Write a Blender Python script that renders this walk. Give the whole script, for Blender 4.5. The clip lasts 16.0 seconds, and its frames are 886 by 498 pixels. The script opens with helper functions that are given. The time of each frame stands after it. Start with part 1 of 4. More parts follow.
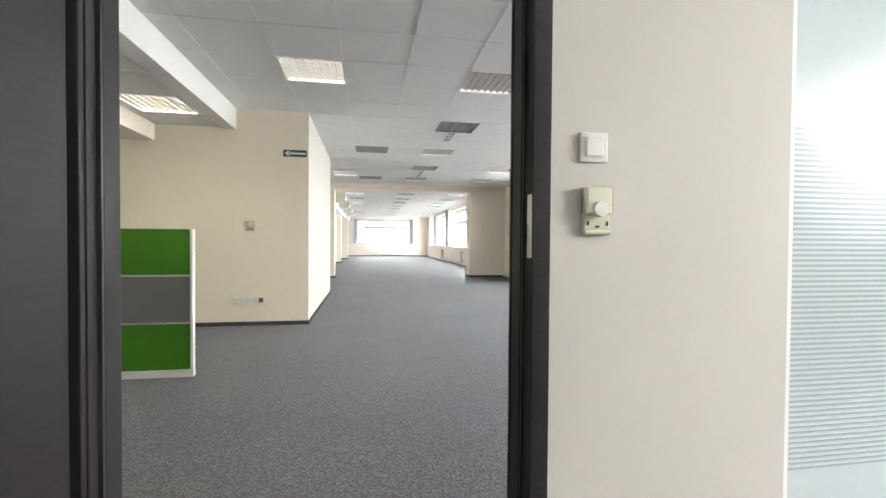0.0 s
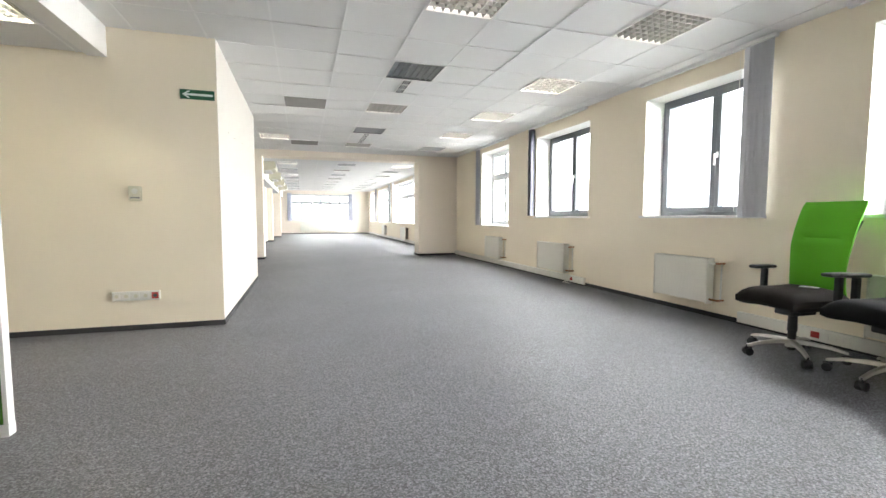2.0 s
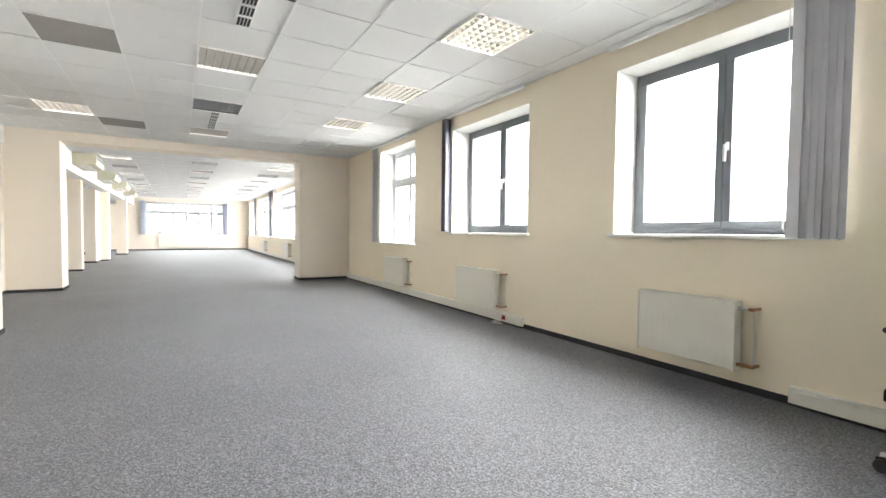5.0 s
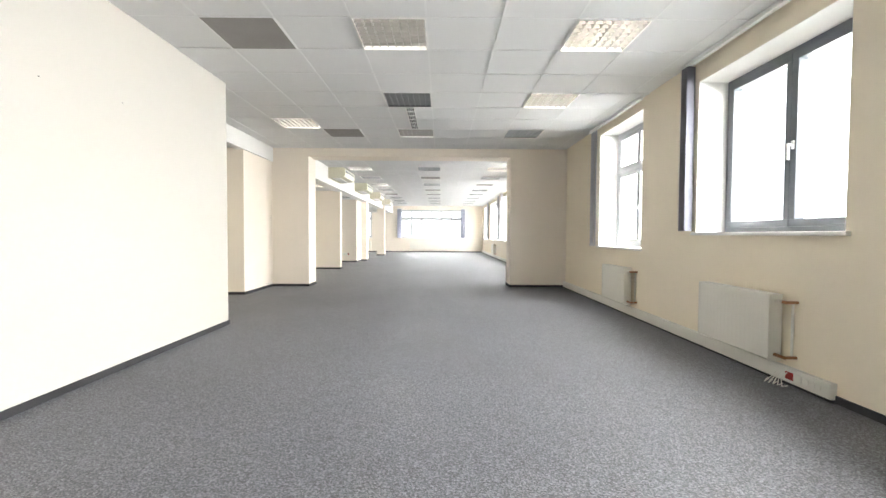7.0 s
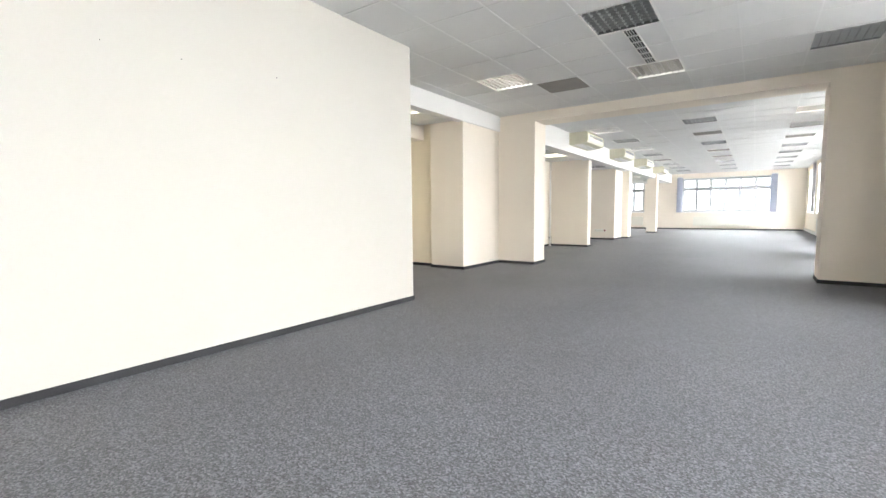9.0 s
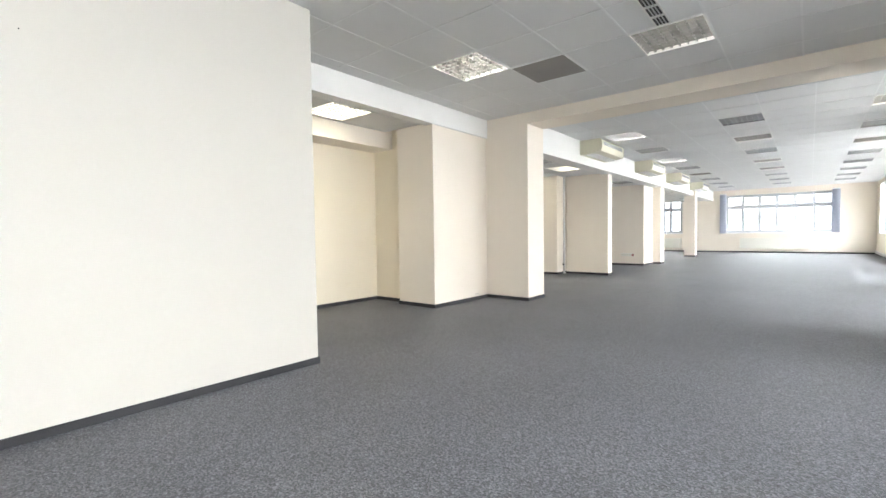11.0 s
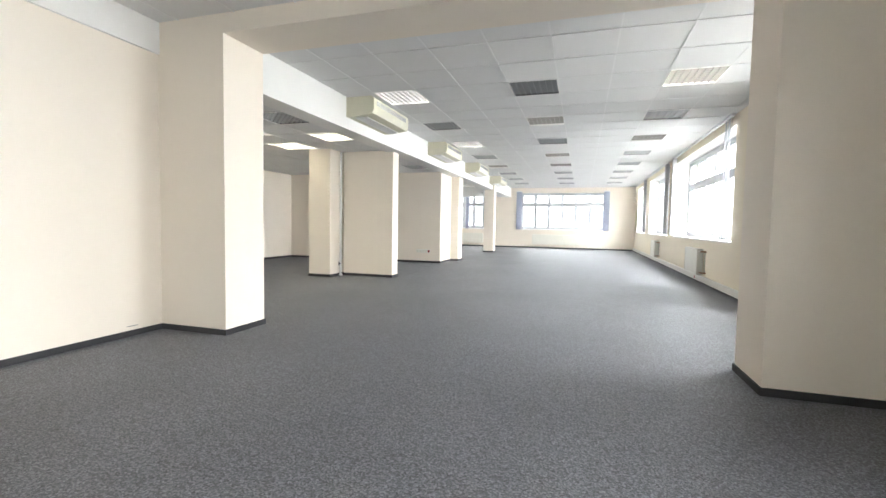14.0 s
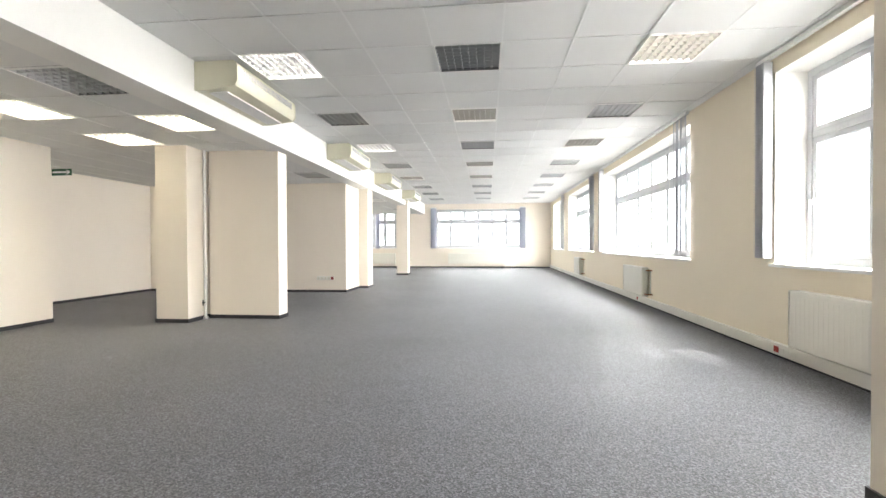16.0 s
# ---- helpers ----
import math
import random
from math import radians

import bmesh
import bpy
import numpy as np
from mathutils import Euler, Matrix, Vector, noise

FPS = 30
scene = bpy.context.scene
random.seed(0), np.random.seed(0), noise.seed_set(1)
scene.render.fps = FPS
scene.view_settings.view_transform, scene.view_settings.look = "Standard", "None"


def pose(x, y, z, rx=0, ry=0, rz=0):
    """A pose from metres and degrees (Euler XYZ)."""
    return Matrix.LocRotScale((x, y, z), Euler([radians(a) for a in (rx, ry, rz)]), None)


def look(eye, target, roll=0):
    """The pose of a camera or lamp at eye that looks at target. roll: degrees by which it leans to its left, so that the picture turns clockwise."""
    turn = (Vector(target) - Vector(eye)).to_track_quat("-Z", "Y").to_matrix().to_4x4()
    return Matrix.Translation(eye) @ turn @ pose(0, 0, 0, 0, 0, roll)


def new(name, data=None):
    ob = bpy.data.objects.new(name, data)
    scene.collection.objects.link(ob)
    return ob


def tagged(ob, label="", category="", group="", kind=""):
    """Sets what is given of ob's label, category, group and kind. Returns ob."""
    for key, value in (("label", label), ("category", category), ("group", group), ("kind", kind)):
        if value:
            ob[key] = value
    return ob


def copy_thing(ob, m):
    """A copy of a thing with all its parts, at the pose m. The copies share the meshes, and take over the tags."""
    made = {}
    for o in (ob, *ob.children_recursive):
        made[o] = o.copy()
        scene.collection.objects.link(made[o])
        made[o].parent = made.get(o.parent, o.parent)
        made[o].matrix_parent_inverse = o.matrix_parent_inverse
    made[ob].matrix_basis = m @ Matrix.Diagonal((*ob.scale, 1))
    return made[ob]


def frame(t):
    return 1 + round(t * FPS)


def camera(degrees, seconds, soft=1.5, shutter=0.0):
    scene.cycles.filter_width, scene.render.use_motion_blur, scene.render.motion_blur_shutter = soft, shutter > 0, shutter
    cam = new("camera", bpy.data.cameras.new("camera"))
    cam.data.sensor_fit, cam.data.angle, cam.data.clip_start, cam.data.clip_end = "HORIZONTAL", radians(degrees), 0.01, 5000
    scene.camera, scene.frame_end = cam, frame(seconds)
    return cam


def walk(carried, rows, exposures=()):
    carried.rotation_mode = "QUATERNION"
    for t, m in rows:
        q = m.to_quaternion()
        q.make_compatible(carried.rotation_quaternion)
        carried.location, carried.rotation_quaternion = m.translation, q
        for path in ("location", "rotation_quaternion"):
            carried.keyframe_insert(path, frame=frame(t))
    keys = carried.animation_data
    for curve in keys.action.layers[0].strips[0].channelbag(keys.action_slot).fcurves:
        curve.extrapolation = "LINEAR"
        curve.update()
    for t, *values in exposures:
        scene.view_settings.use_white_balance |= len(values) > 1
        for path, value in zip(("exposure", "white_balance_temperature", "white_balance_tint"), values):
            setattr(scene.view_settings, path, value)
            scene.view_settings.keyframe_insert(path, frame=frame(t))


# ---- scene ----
cam = camera(89.9, 16.0)
PATH = [
    (0, (0.144, 0.224, 1.165), (0.481, 2.195, 1.127), 0.4),
    (0.5, (0.157, 0.498, 1.141), (0.261, 2.495, 1.088), 0.7),
    (1, (0.153, 0.785, 1.121), (0.18, 2.784, 1.046), 0.5),
    (1.5, (0.141, 1.128, 1.123), (0.517, 3.092, 1.054), -0.1),
    (2, (0.15, 1.494, 1.122), (0.75, 3.396, 0.98), 0.1),
    (2.5, (0.219, 1.856, 1.159), (1.175, 3.611, 1.096), 0.5),
    (3, (0.287, 2.247, 1.15), (1.513, 3.825, 1.072), 1.4),
    (5.5, (1.241, 3.93, 1.139), (2.06, 5.752, 1.05), -0.1),
    (6, (1.474, 4.204, 1.119), (1.999, 6.131, 1.015), -0.6),
    (6.5, (1.725, 4.511, 1.125), (1.989, 6.491, 1.034), 1.3),
    (7, (1.937, 4.804, 1.108), (1.947, 6.802, 1.043), 0.3),
    (7.5, (2.154, 5.069, 1.094), (1.753, 7.025, 0.972), -0.4),
    (8, (2.338, 5.436, 1.092), (1.668, 7.317, 0.975), -0.3),
    (8.5, (2.497, 5.779, 1.058), (1.549, 7.536, 0.938), -0.4),
    (9, (2.64, 6.139, 1.047), (1.495, 7.77, 0.878), -0.5),
    (11.5, (2.46, 8.503, 1.074), (1.183, 10.041, 1.012), -0.7),
    (12, (2.402, 8.937, 1.056), (1.133, 10.48, 0.971), -0.6),
    (12.5, (2.363, 9.431, 1.065), (1.229, 11.076, 0.971), -0.1),
    (13, (2.364, 9.913, 1.059), (1.31, 11.61, 0.967), 0.1),
    (13.5, (2.355, 10.39, 1.05), (1.541, 12.212, 0.908), 0.9),
    (14, (2.266, 10.888, 1.062), (1.673, 12.795, 0.951), 1.0),
    (14.5, (2.203, 11.327, 1.067), (1.637, 13.244, 0.995), 0.3),
    (15, (2.116, 11.754, 1.042), (1.655, 13.699, 0.968), 0.4),
    (15.5, (1.971, 12.18, 1.054), (1.701, 14.159, 0.951), -0.3),
    (16, (1.791, 12.649, 1.091), (1.589, 14.639, 1.067), -0.2),
]
walk(cam, [(t, look(eye, target, roll)) for t, eye, target, roll in PATH],
     exposures=[(0, 0.58, 6300, 10), (1.0, 0.66, 6300, 10), (3, 0.80, 6450, 10), (6.5, 0.70, 6450, 10), (7.5, 0.62, 6400, 10), (9, 0.55, 6250, 10), (12.5, 0.42, 6150, 9), (14, 0.42, 6200, 9), (14.5, 0.48, 6250, 9), (15, 0.40, 6350, 10), (16, 0.52, 6450, 10)])

# ---- light ----
world = bpy.data.worlds.new("sky")
scene.world = world
world.use_nodes = True
wn, wl = world.node_tree.nodes, world.node_tree.links
sky = wn.new("ShaderNodeTexSky")
sky.sky_type, sky.sun_disc = "NISHITA", False
sky.sun_elevation, sky.sun_rotation = radians(58), radians(80)
wn["Background"].inputs["Strength"].default_value = 0.15
wl.new(sky.outputs["Color"], wn["Background"].inputs["Color"])

sun = new("sun", bpy.data.lights.new("sun", "SUN"))
sun.data.energy, sun.data.angle, sun.data.color = 5.0, radians(0.5), (1.0, 0.95, 0.87)
sun.matrix_world = look((20, 17, 30), (20 - math.cos(radians(58)), 17 + 0.12, 30 - math.sin(radians(58))))

WINDOW_W = 96.0     # watts per square metre of window
LAMP_E = 62.0        # emission of a lit fluorescent tube
SOFT_E = 34.0        # emission of the tubes set glowing to fill wall and floor


def window_light(x, y, z, w, h, face, power):
    """Sky light entering an opening: a lamp outside it, leaning steeply, clear of the wall."""
    lean = 0.44 * h + 0.03
    lamp = new("window_daylight", bpy.data.lights.new("window_daylight", "AREA"))
    lamp.data.shape, lamp.data.size, lamp.data.size_y = "RECTANGLE", w, h
    lamp.data.energy, lamp.data.color = power * 1.35, (1.0, 0.985, 0.96)
    x, y = x - face[0] * lean, y - face[1] * lean
    lamp.matrix_world = look((x, y, z + 0.30), (x + face[0], y + face[1], z + 0.30 - 1.9))
    return lamp


# ---- materials ----
def material(name, base, rough=0.6, metal=0.0, vary=0.06, scale=3.0, grain=120.0, bump=0.15, bump_dist=0.002,
             second=None, stretch=(1, 1, 1), emit=None, transmission=0.0, random_amount=0.0, specular=0.5):
    m = bpy.data.materials.new(name)
    m.use_nodes = True
    n, l = m.node_tree.nodes, m.node_tree.links
    b = n["Principled BSDF"]
    b.inputs["Roughness"].default_value = rough
    b.inputs["Metallic"].default_value = metal
    b.inputs["Specular IOR Level"].default_value = specular
    b.inputs["Transmission Weight"].default_value = transmission
    co = n.new("ShaderNodeTexCoord")
    mp = n.new("ShaderNodeMapping")
    mp.inputs["Scale"].default_value = stretch
    l.new(co.outputs["Object"], mp.inputs["Vector"])
    big = n.new("ShaderNodeTexNoise")
    big.inputs["Scale"].default_value, big.inputs["Detail"].default_value = scale, 4
    small = n.new("ShaderNodeTexNoise")
    small.inputs["Scale"].default_value, small.inputs["Detail"].default_value = grain, 3
    for t in (big, small):
        l.new(mp.outputs["Vector"], t.inputs["Vector"])
    dark = second or tuple(max(0.0, c * (1 - 2 * vary)) for c in base)
    mix = n.new("ShaderNodeMix")
    mix.data_type = "RGBA"
    mix.inputs[6].default_value, mix.inputs[7].default_value = (*dark, 1), (*base, 1)
    add = n.new("ShaderNodeMath")
    add.operation = "MULTIPLY_ADD"
    add.inputs[1].default_value = 0.5
    half = n.new("ShaderNodeMath")
    half.operation = "MULTIPLY"
    half.inputs[1].default_value = 0.5
    l.new(small.outputs["Fac"], half.inputs[0])
    l.new(big.outputs["Fac"], add.inputs[0])
    l.new(half.outputs[0], add.inputs[2])
    ramp = n.new("ShaderNodeMapRange")
    ramp.inputs["From Min"].default_value, ramp.inputs["From Max"].default_value = 0.35, 0.65
    l.new(add.outputs[0], ramp.inputs["Value"])
    l.new(ramp.outputs["Result"], mix.inputs[0])
    colour = mix.outputs[2]
    if random_amount:
        info = n.new("ShaderNodeObjectInfo")
        hsv = n.new("ShaderNodeHueSaturation")
        r = n.new("ShaderNodeMapRange")
        r.inputs["To Min"].default_value, r.inputs["To Max"].default_value = 1 - random_amount, 1 + random_amount
        l.new(info.outputs["Random"], r.inputs["Value"])
        l.new(r.outputs["Result"], hsv.inputs["Value"])
        l.new(colour, hsv.inputs["Color"])
        colour = hsv.outputs["Color"]
    l.new(colour, b.inputs["Base Color"])
    if bump:
        bp = n.new("ShaderNodeBump")
        bp.inputs["Strength"].default_value, bp.inputs["Distance"].default_value = bump, bump_dist
        l.new(small.outputs["Fac"], bp.inputs["Height"])
        l.new(bp.outputs["Normal"], b.inputs["Normal"])
    if emit:
        b.inputs["Emission Color"].default_value = (*emit[0], 1)
        b.inputs["Emission Strength"].default_value = emit[1]
    return m


def carpet_material():
    m = material("carpet_loop_pile", (0.13, 0.135, 0.15), 0.58, vary=0.1, specular=0.5)
    n, l = m.node_tree.nodes, m.node_tree.links
    b = n["Principled BSDF"]
    co = n["Texture Coordinate"]
    cell = n.new("ShaderNodeTexNoise")
    cell.inputs["Scale"].default_value, cell.inputs["Detail"].default_value = 80.0, 4
    fleck = n.new("ShaderNodeTexVoronoi")
    fleck.inputs["Scale"].default_value = 140.0
    wob = n.new("ShaderNodeTexNoise")
    wob.inputs["Scale"].default_value = 170.0
    sep = n.new("ShaderNodeSeparateColor")
    l.new(fleck.outputs["Color"], sep.inputs["Color"])
    blend = n.new("ShaderNodeMix")
    blend.inputs[0].default_value = 0.42
    l.new(sep.outputs["Red"], blend.inputs[3])
    l.new(cell.outputs["Fac"], blend.inputs[2])
    l.new(co.outputs["Object"], wob.inputs["Vector"])
    stain = n.new("ShaderNodeTexNoise")
    stain.inputs["Scale"].default_value, stain.inputs["Detail"].default_value = 0.7, 5
    for t in (cell, fleck, stain):
        l.new(co.outputs["Object"], t.inputs["Vector"])
    ramp = n.new("ShaderNodeValToRGB")
    e = ramp.color_ramp.elements
    e[0].position, e[0].color = 0.25, (0.045, 0.046, 0.051, 1)
    e[1].position, e[1].color = 0.75, (0.235, 0.24, 0.262, 1)
    mid = e.new(0.5)
    mid.color = (0.105, 0.108, 0.118, 1)
    l.new(blend.outputs[0], ramp.inputs["Fac"])
    mul = n.new("ShaderNodeMix")
    mul.data_type, mul.blend_type = "RGBA", "MULTIPLY"
    mul.inputs[0].default_value = 1.0
    sr = n.new("ShaderNodeMapRange")
    sr.inputs["From Min"].default_value, sr.inputs["From Max"].default_value = 0.3, 0.7
    sr.inputs["To Min"].default_value, sr.inputs["To Max"].default_value = 0.86, 1.08
    l.new(stain.outputs["Fac"], sr.inputs["Value"])
    l.new(ramp.outputs["Color"], mul.inputs[6])
    l.new(sr.outputs["Result"], mul.inputs[7])
    l.new(mul.outputs[2], b.inputs["Base Color"])
    bp = n["Bump"]
    bp.inputs["Strength"].default_value, bp.inputs["Distance"].default_value = 0.5, 0.004
    l.new(fleck.outputs["Distance"], bp.inputs["Height"])
    return m


def glass_material(name, tint, gloss):
    m = bpy.data.materials.new(name)
    m.use_nodes = True
    n, l = m.node_tree.nodes, m.node_tree.links
    n.remove(n["Principled BSDF"])
    tr = n.new("ShaderNodeBsdfTransparent")
    tr.inputs["Color"].default_value = (*tint, 1)
    gl = n.new("ShaderNodeBsdfGlossy")
    gl.inputs["Roughness"].default_value = 0.02
    mx = n.new("ShaderNodeMixShader")
    mx.inputs["Fac"].default_value = gloss
    l.new(tr.outputs["BSDF"], mx.inputs[1])
    l.new(gl.outputs["BSDF"], mx.inputs[2])
    l.new(mx.outputs["Shader"], n["Material Output"].inputs["Surface"])
    return m


PEACH = material("peach_wall_paint", (0.89, 0.805, 0.645), 0.75, vary=0.02, scale=1.2, grain=160, bump=0.12, bump_dist=0.001)
CREAM = material("cream_wall_paint", (0.87, 0.795, 0.69), 0.75, vary=0.02, scale=1.2, grain=160, bump=0.12, bump_dist=0.001)
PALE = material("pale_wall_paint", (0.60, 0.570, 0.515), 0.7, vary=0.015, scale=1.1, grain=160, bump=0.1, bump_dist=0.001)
WHITE = material("white_paint", (0.86, 0.85, 0.82), 0.6, vary=0.02, grain=140, bump=0.1, bump_dist=0.001)
TILE = material("mineral_fibre_tile", (0.80, 0.80, 0.79), 0.9, vary=0.03, scale=0.9, grain=260, bump=0.35, bump_dist=0.002)
TBAR = material("white_metal_grid", (0.84, 0.84, 0.83), 0.6, vary=0.03, bump=0)
CARPET = carpet_material()
SKIRT = material("dark_carpet_skirting", (0.045, 0.046, 0.05), 0.9, vary=0.25, grain=200, bump=0.4)
VENEER = material("dark_wenge_veneer", (0.020, 0.016, 0.016), 0.5, vary=0.22, scale=2, grain=30, stretch=(2, 2, 40), bump=0.25, bump_dist=0.001, specular=0.3)
ALU = material("brushed_aluminium", (0.70, 0.70, 0.70), 0.32, 1.0, vary=0.05, bump=0.05)
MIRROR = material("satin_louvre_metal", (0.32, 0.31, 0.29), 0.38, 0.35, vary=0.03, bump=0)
# Unlit lamps: the shade inside is put into blade and housing colours
DARKMETAL = material("shaded_louvre_metal", (0.52, 0.53, 0.54), 0.35, 1.0, vary=0.05, bump=0)
DARKHOUSE = material("shaded_lamp_housing", (0.22, 0.22, 0.23), 0.6, vary=0.05, bump=0)
STEEL = material("satin_cast_aluminium", (0.62, 0.61, 0.58), 0.30, 1.0, vary=0.05, bump=0.08)
GREYFRAME = material("grey_window_profile", (0.105, 0.115, 0.13), 0.4, vary=0.06, bump=0.05)
WHITEFRAME = material("white_window_paint", (0.82, 0.82, 0.80), 0.45, vary=0.03, bump=0.08)
# White frame paint in a greyer tone that imitates backlight from the panes
FARFRAME = material("backlit_white_window_paint", (0.60, 0.61, 0.63), 0.5, vary=0.05, bump=0.08)
PLASTIC = material("white_plastic", (0.80, 0.78, 0.71), 0.38, vary=0.03, bump=0.03)
OLDPLASTIC = material("ivory_plastic", (0.70, 0.67, 0.52), 0.4, vary=0.05, bump=0.03)
RADIATOR = material("radiator_enamel", (0.80, 0.78, 0.70), 0.35, vary=0.03, bump=0.03)
COPPER = material("copper_pipe", (0.52, 0.27, 0.14), 0.4, 1.0, vary=0.15, bump=0.1)
RED = material("red_plastic", (0.45, 0.025, 0.02), 0.4, vary=0.1, bump=0.03)
BLACK = material("black_plastic", (0.018, 0.018, 0.020), 0.42, vary=0.15, bump=0.1)
LEATHER = material("black_leatherette", (0.009, 0.009, 0.010), 0.68, vary=0.2, grain=220, bump=0.25, specular=0.08)
LEATHER_BROWN = material("brown_black_leatherette", (0.022, 0.018, 0.016), 0.68, vary=0.2, grain=220, bump=0.25, specular=0.08)
GREENFAB = material("lime_green_fabric", (0.10, 0.42, 0.008), 0.85, vary=0.05, grain=420, bump=0.35, bump_dist=0.001)
BEIGEFAB = material("beige_fabric", (0.44, 0.36, 0.235), 0.85, vary=0.05, grain=420, bump=0.35, bump_dist=0.001)
REDFAB = material("red_fabric", (0.50, 0.012, 0.014), 0.85, vary=0.06, grain=420, bump=0.35, bump_dist=0.001)
GREENPANEL = material("green_laminate", (0.052, 0.215, 0.006), 0.45, vary=0.04, grain=160, bump=0.05)
GREYPANEL = material("grey_laminate", (0.19, 0.19, 0.185), 0.5, vary=0.05, grain=160, bump=0.05)
BLIND = material("grey_blind_fabric", (0.55, 0.55, 0.58), 0.8, vary=0.05, grain=300, bump=0.2)
BLIND_DARK = material("dark_blind_fabric", (0.15, 0.15, 0.18), 0.8, vary=0.08, grain=300, bump=0.2)
BLIND_BLUE = material("blue_grey_blind_fabric", (0.42, 0.44, 0.53), 0.8, vary=0.05, grain=300, bump=0.2)
GREYTILE = material("grey_perforated_panel", (0.30, 0.285, 0.265), 0.7, vary=0.08, grain=300, bump=0.3)
VENTBLACK = material("dark_vent_inside", (0.05, 0.05, 0.05), 0.7, vary=0.1, bump=0)
SIGNGREEN = material("sign_green", (0.004, 0.085, 0.035), 0.4, vary=0.05, bump=0)
SIGNWHITE = material("sign_white", (0.82, 0.84, 0.82), 0.4, vary=0.02, bump=0)
TUBE_OFF = material("fluorescent_tube_glass", (0.82, 0.82, 0.80), 0.25, vary=0.01, bump=0)
TUBE_ON = material("lit_fluorescent_tube", (0.9, 0.9, 0.85), 0.3, vary=0.01, bump=0, emit=((1.0, 0.91, 0.68), LAMP_E * 2.0))
TUBE_OPEN = material("bare_lit_fluorescent_tube", (0.9, 0.9, 0.85), 0.3, vary=0.01, bump=0, emit=((1.0, 0.91, 0.68), LAMP_E * 0.95))
# Faint glow stands in for the bright reflections between the louvre blades
TUBE_GLIM = material("reflection_glow_tube", (0.9, 0.9, 0.88), 0.3, vary=0.01, bump=0, emit=((1.0, 0.97, 0.92), 9.0))
# Glow added as fill light for the outer wall and the floor
TUBE_SOFT = material("fill_lit_fluorescent_tube", (0.9, 0.9, 0.88), 0.3, vary=0.01, bump=0, emit=((1.0, 0.96, 0.88), SOFT_E))
TUBE_COOL = material("lit_cool_fluorescent_tube", (0.9, 0.9, 0.9), 0.3, vary=0.01, bump=0, emit=((1.0, 0.97, 0.90), LAMP_E))
GLASS = glass_material("window_glass", (0.97, 0.98, 0.98), 0.05)
# Backdrop colour with a glow put in for the overexposed daylight outside
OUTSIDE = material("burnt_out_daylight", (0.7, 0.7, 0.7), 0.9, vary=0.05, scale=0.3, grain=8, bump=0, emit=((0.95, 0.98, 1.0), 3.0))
ASPHALT = material("street_asphalt", (0.055, 0.055, 0.058), 0.9, vary=0.2, scale=0.5, grain=60, bump=0.3)
FROST = material("frosted_striped_glass", (0.56, 0.63, 0.64), 0.3, vary=0.03, bump=0.02)
FROST_LINE = material("clear_stripe_in_frosted_glass", (0.42, 0.47, 0.48), 0.12, vary=0.03, bump=0)


# ---- builders ----
def box(bm, x0, x1, y0, y1, z0, z1):
    v = [bm.verts.new(p) for p in ((x0, y0, z0), (x1, y0, z0), (x1, y1, z0), (x0, y1, z0),
                                   (x0, y0, z1), (x1, y0, z1), (x1, y1, z1), (x0, y1, z1))]
    for f in ((0, 3, 2, 1), (4, 5, 6, 7), (0, 1, 5, 4), (1, 2, 6, 5), (2, 3, 7, 6), (3, 0, 4, 7)):
        bm.faces.new([v[i] for i in f])
    return v


def boxes(*lots, bevel=0.0):
    bm = bmesh.new()
    for b in lots:
        box(bm, *b)
    if bevel:
        bmesh.ops.bevel(bm, geom=bm.edges[:], offset=bevel, segments=2, affect="EDGES", profile=0.5)
    return bm


def rod(bm, a, b, r0, r1=None, sides=12):
    a, b = Vector(a), Vector(b)
    r1 = r0 if r1 is None else r1
    m = Matrix.Translation((a + b) / 2) @ (b - a).to_track_quat("Z", "Y").to_matrix().to_4x4()
    bmesh.ops.create_cone(bm, cap_ends=True, segments=sides, radius1=r0, radius2=r1, depth=(b - a).length, matrix=m)
    return bm


def rods(*lots):
    bm = bmesh.new()
    for r in lots:
        rod(bm, *r)
    return bm


def mesh_from(name, bm, mat, smooth=False):
    me = bpy.data.meshes.new(name)
    bm.to_mesh(me)
    bm.free()
    me.materials.append(mat)
    if smooth:
        for p in me.polygons:
            p.use_smooth = True
        me.set_sharp_from_angle(angle=radians(40))
    return me


def part(name, bm, mat, parent=None, label="", smooth=False, m=None):
    ob = new(name, mesh_from(name, bm, mat, smooth))
    if parent:
        ob.parent = parent
    if m is not None:
        ob.matrix_basis = m
    if label:
        ob["label"] = label
    return ob


def shared(name, me, parent, m):
    ob = new(name, me)
    ob.parent, ob.matrix_basis = parent, m
    return ob


def thing(name, label, category, m=None, group="", kind=""):
    ob = new(name)
    ob.empty_display_size = 0.1
    if m is not None:
        ob.matrix_basis = m
    return tagged(ob, label, category, group, kind)


def structure(name, bm, mat, label, category):
    return tagged(part(name, bm, mat), label, category, kind="structure")


# ---- plan, in metres ----
C = 2.90                 # main ceiling
XL, XR = -0.652, 4.57    # white partition, outer wall
YD0, YD1 = 1.36, 1.485   # wall with the entrance door
YW, YE = 6.557, 10.205    # front and far end of the partition block
YO, YO1 = 14.17, 14.69   # wide opening between the halls
YF = 32.84               # far wall
REVEAL = 0.30            # depth of the inner window reveals
LOW = 2.645              # lower ceiling beside the first hall
LOW2 = 2.465              # lower ceiling beside the second hall

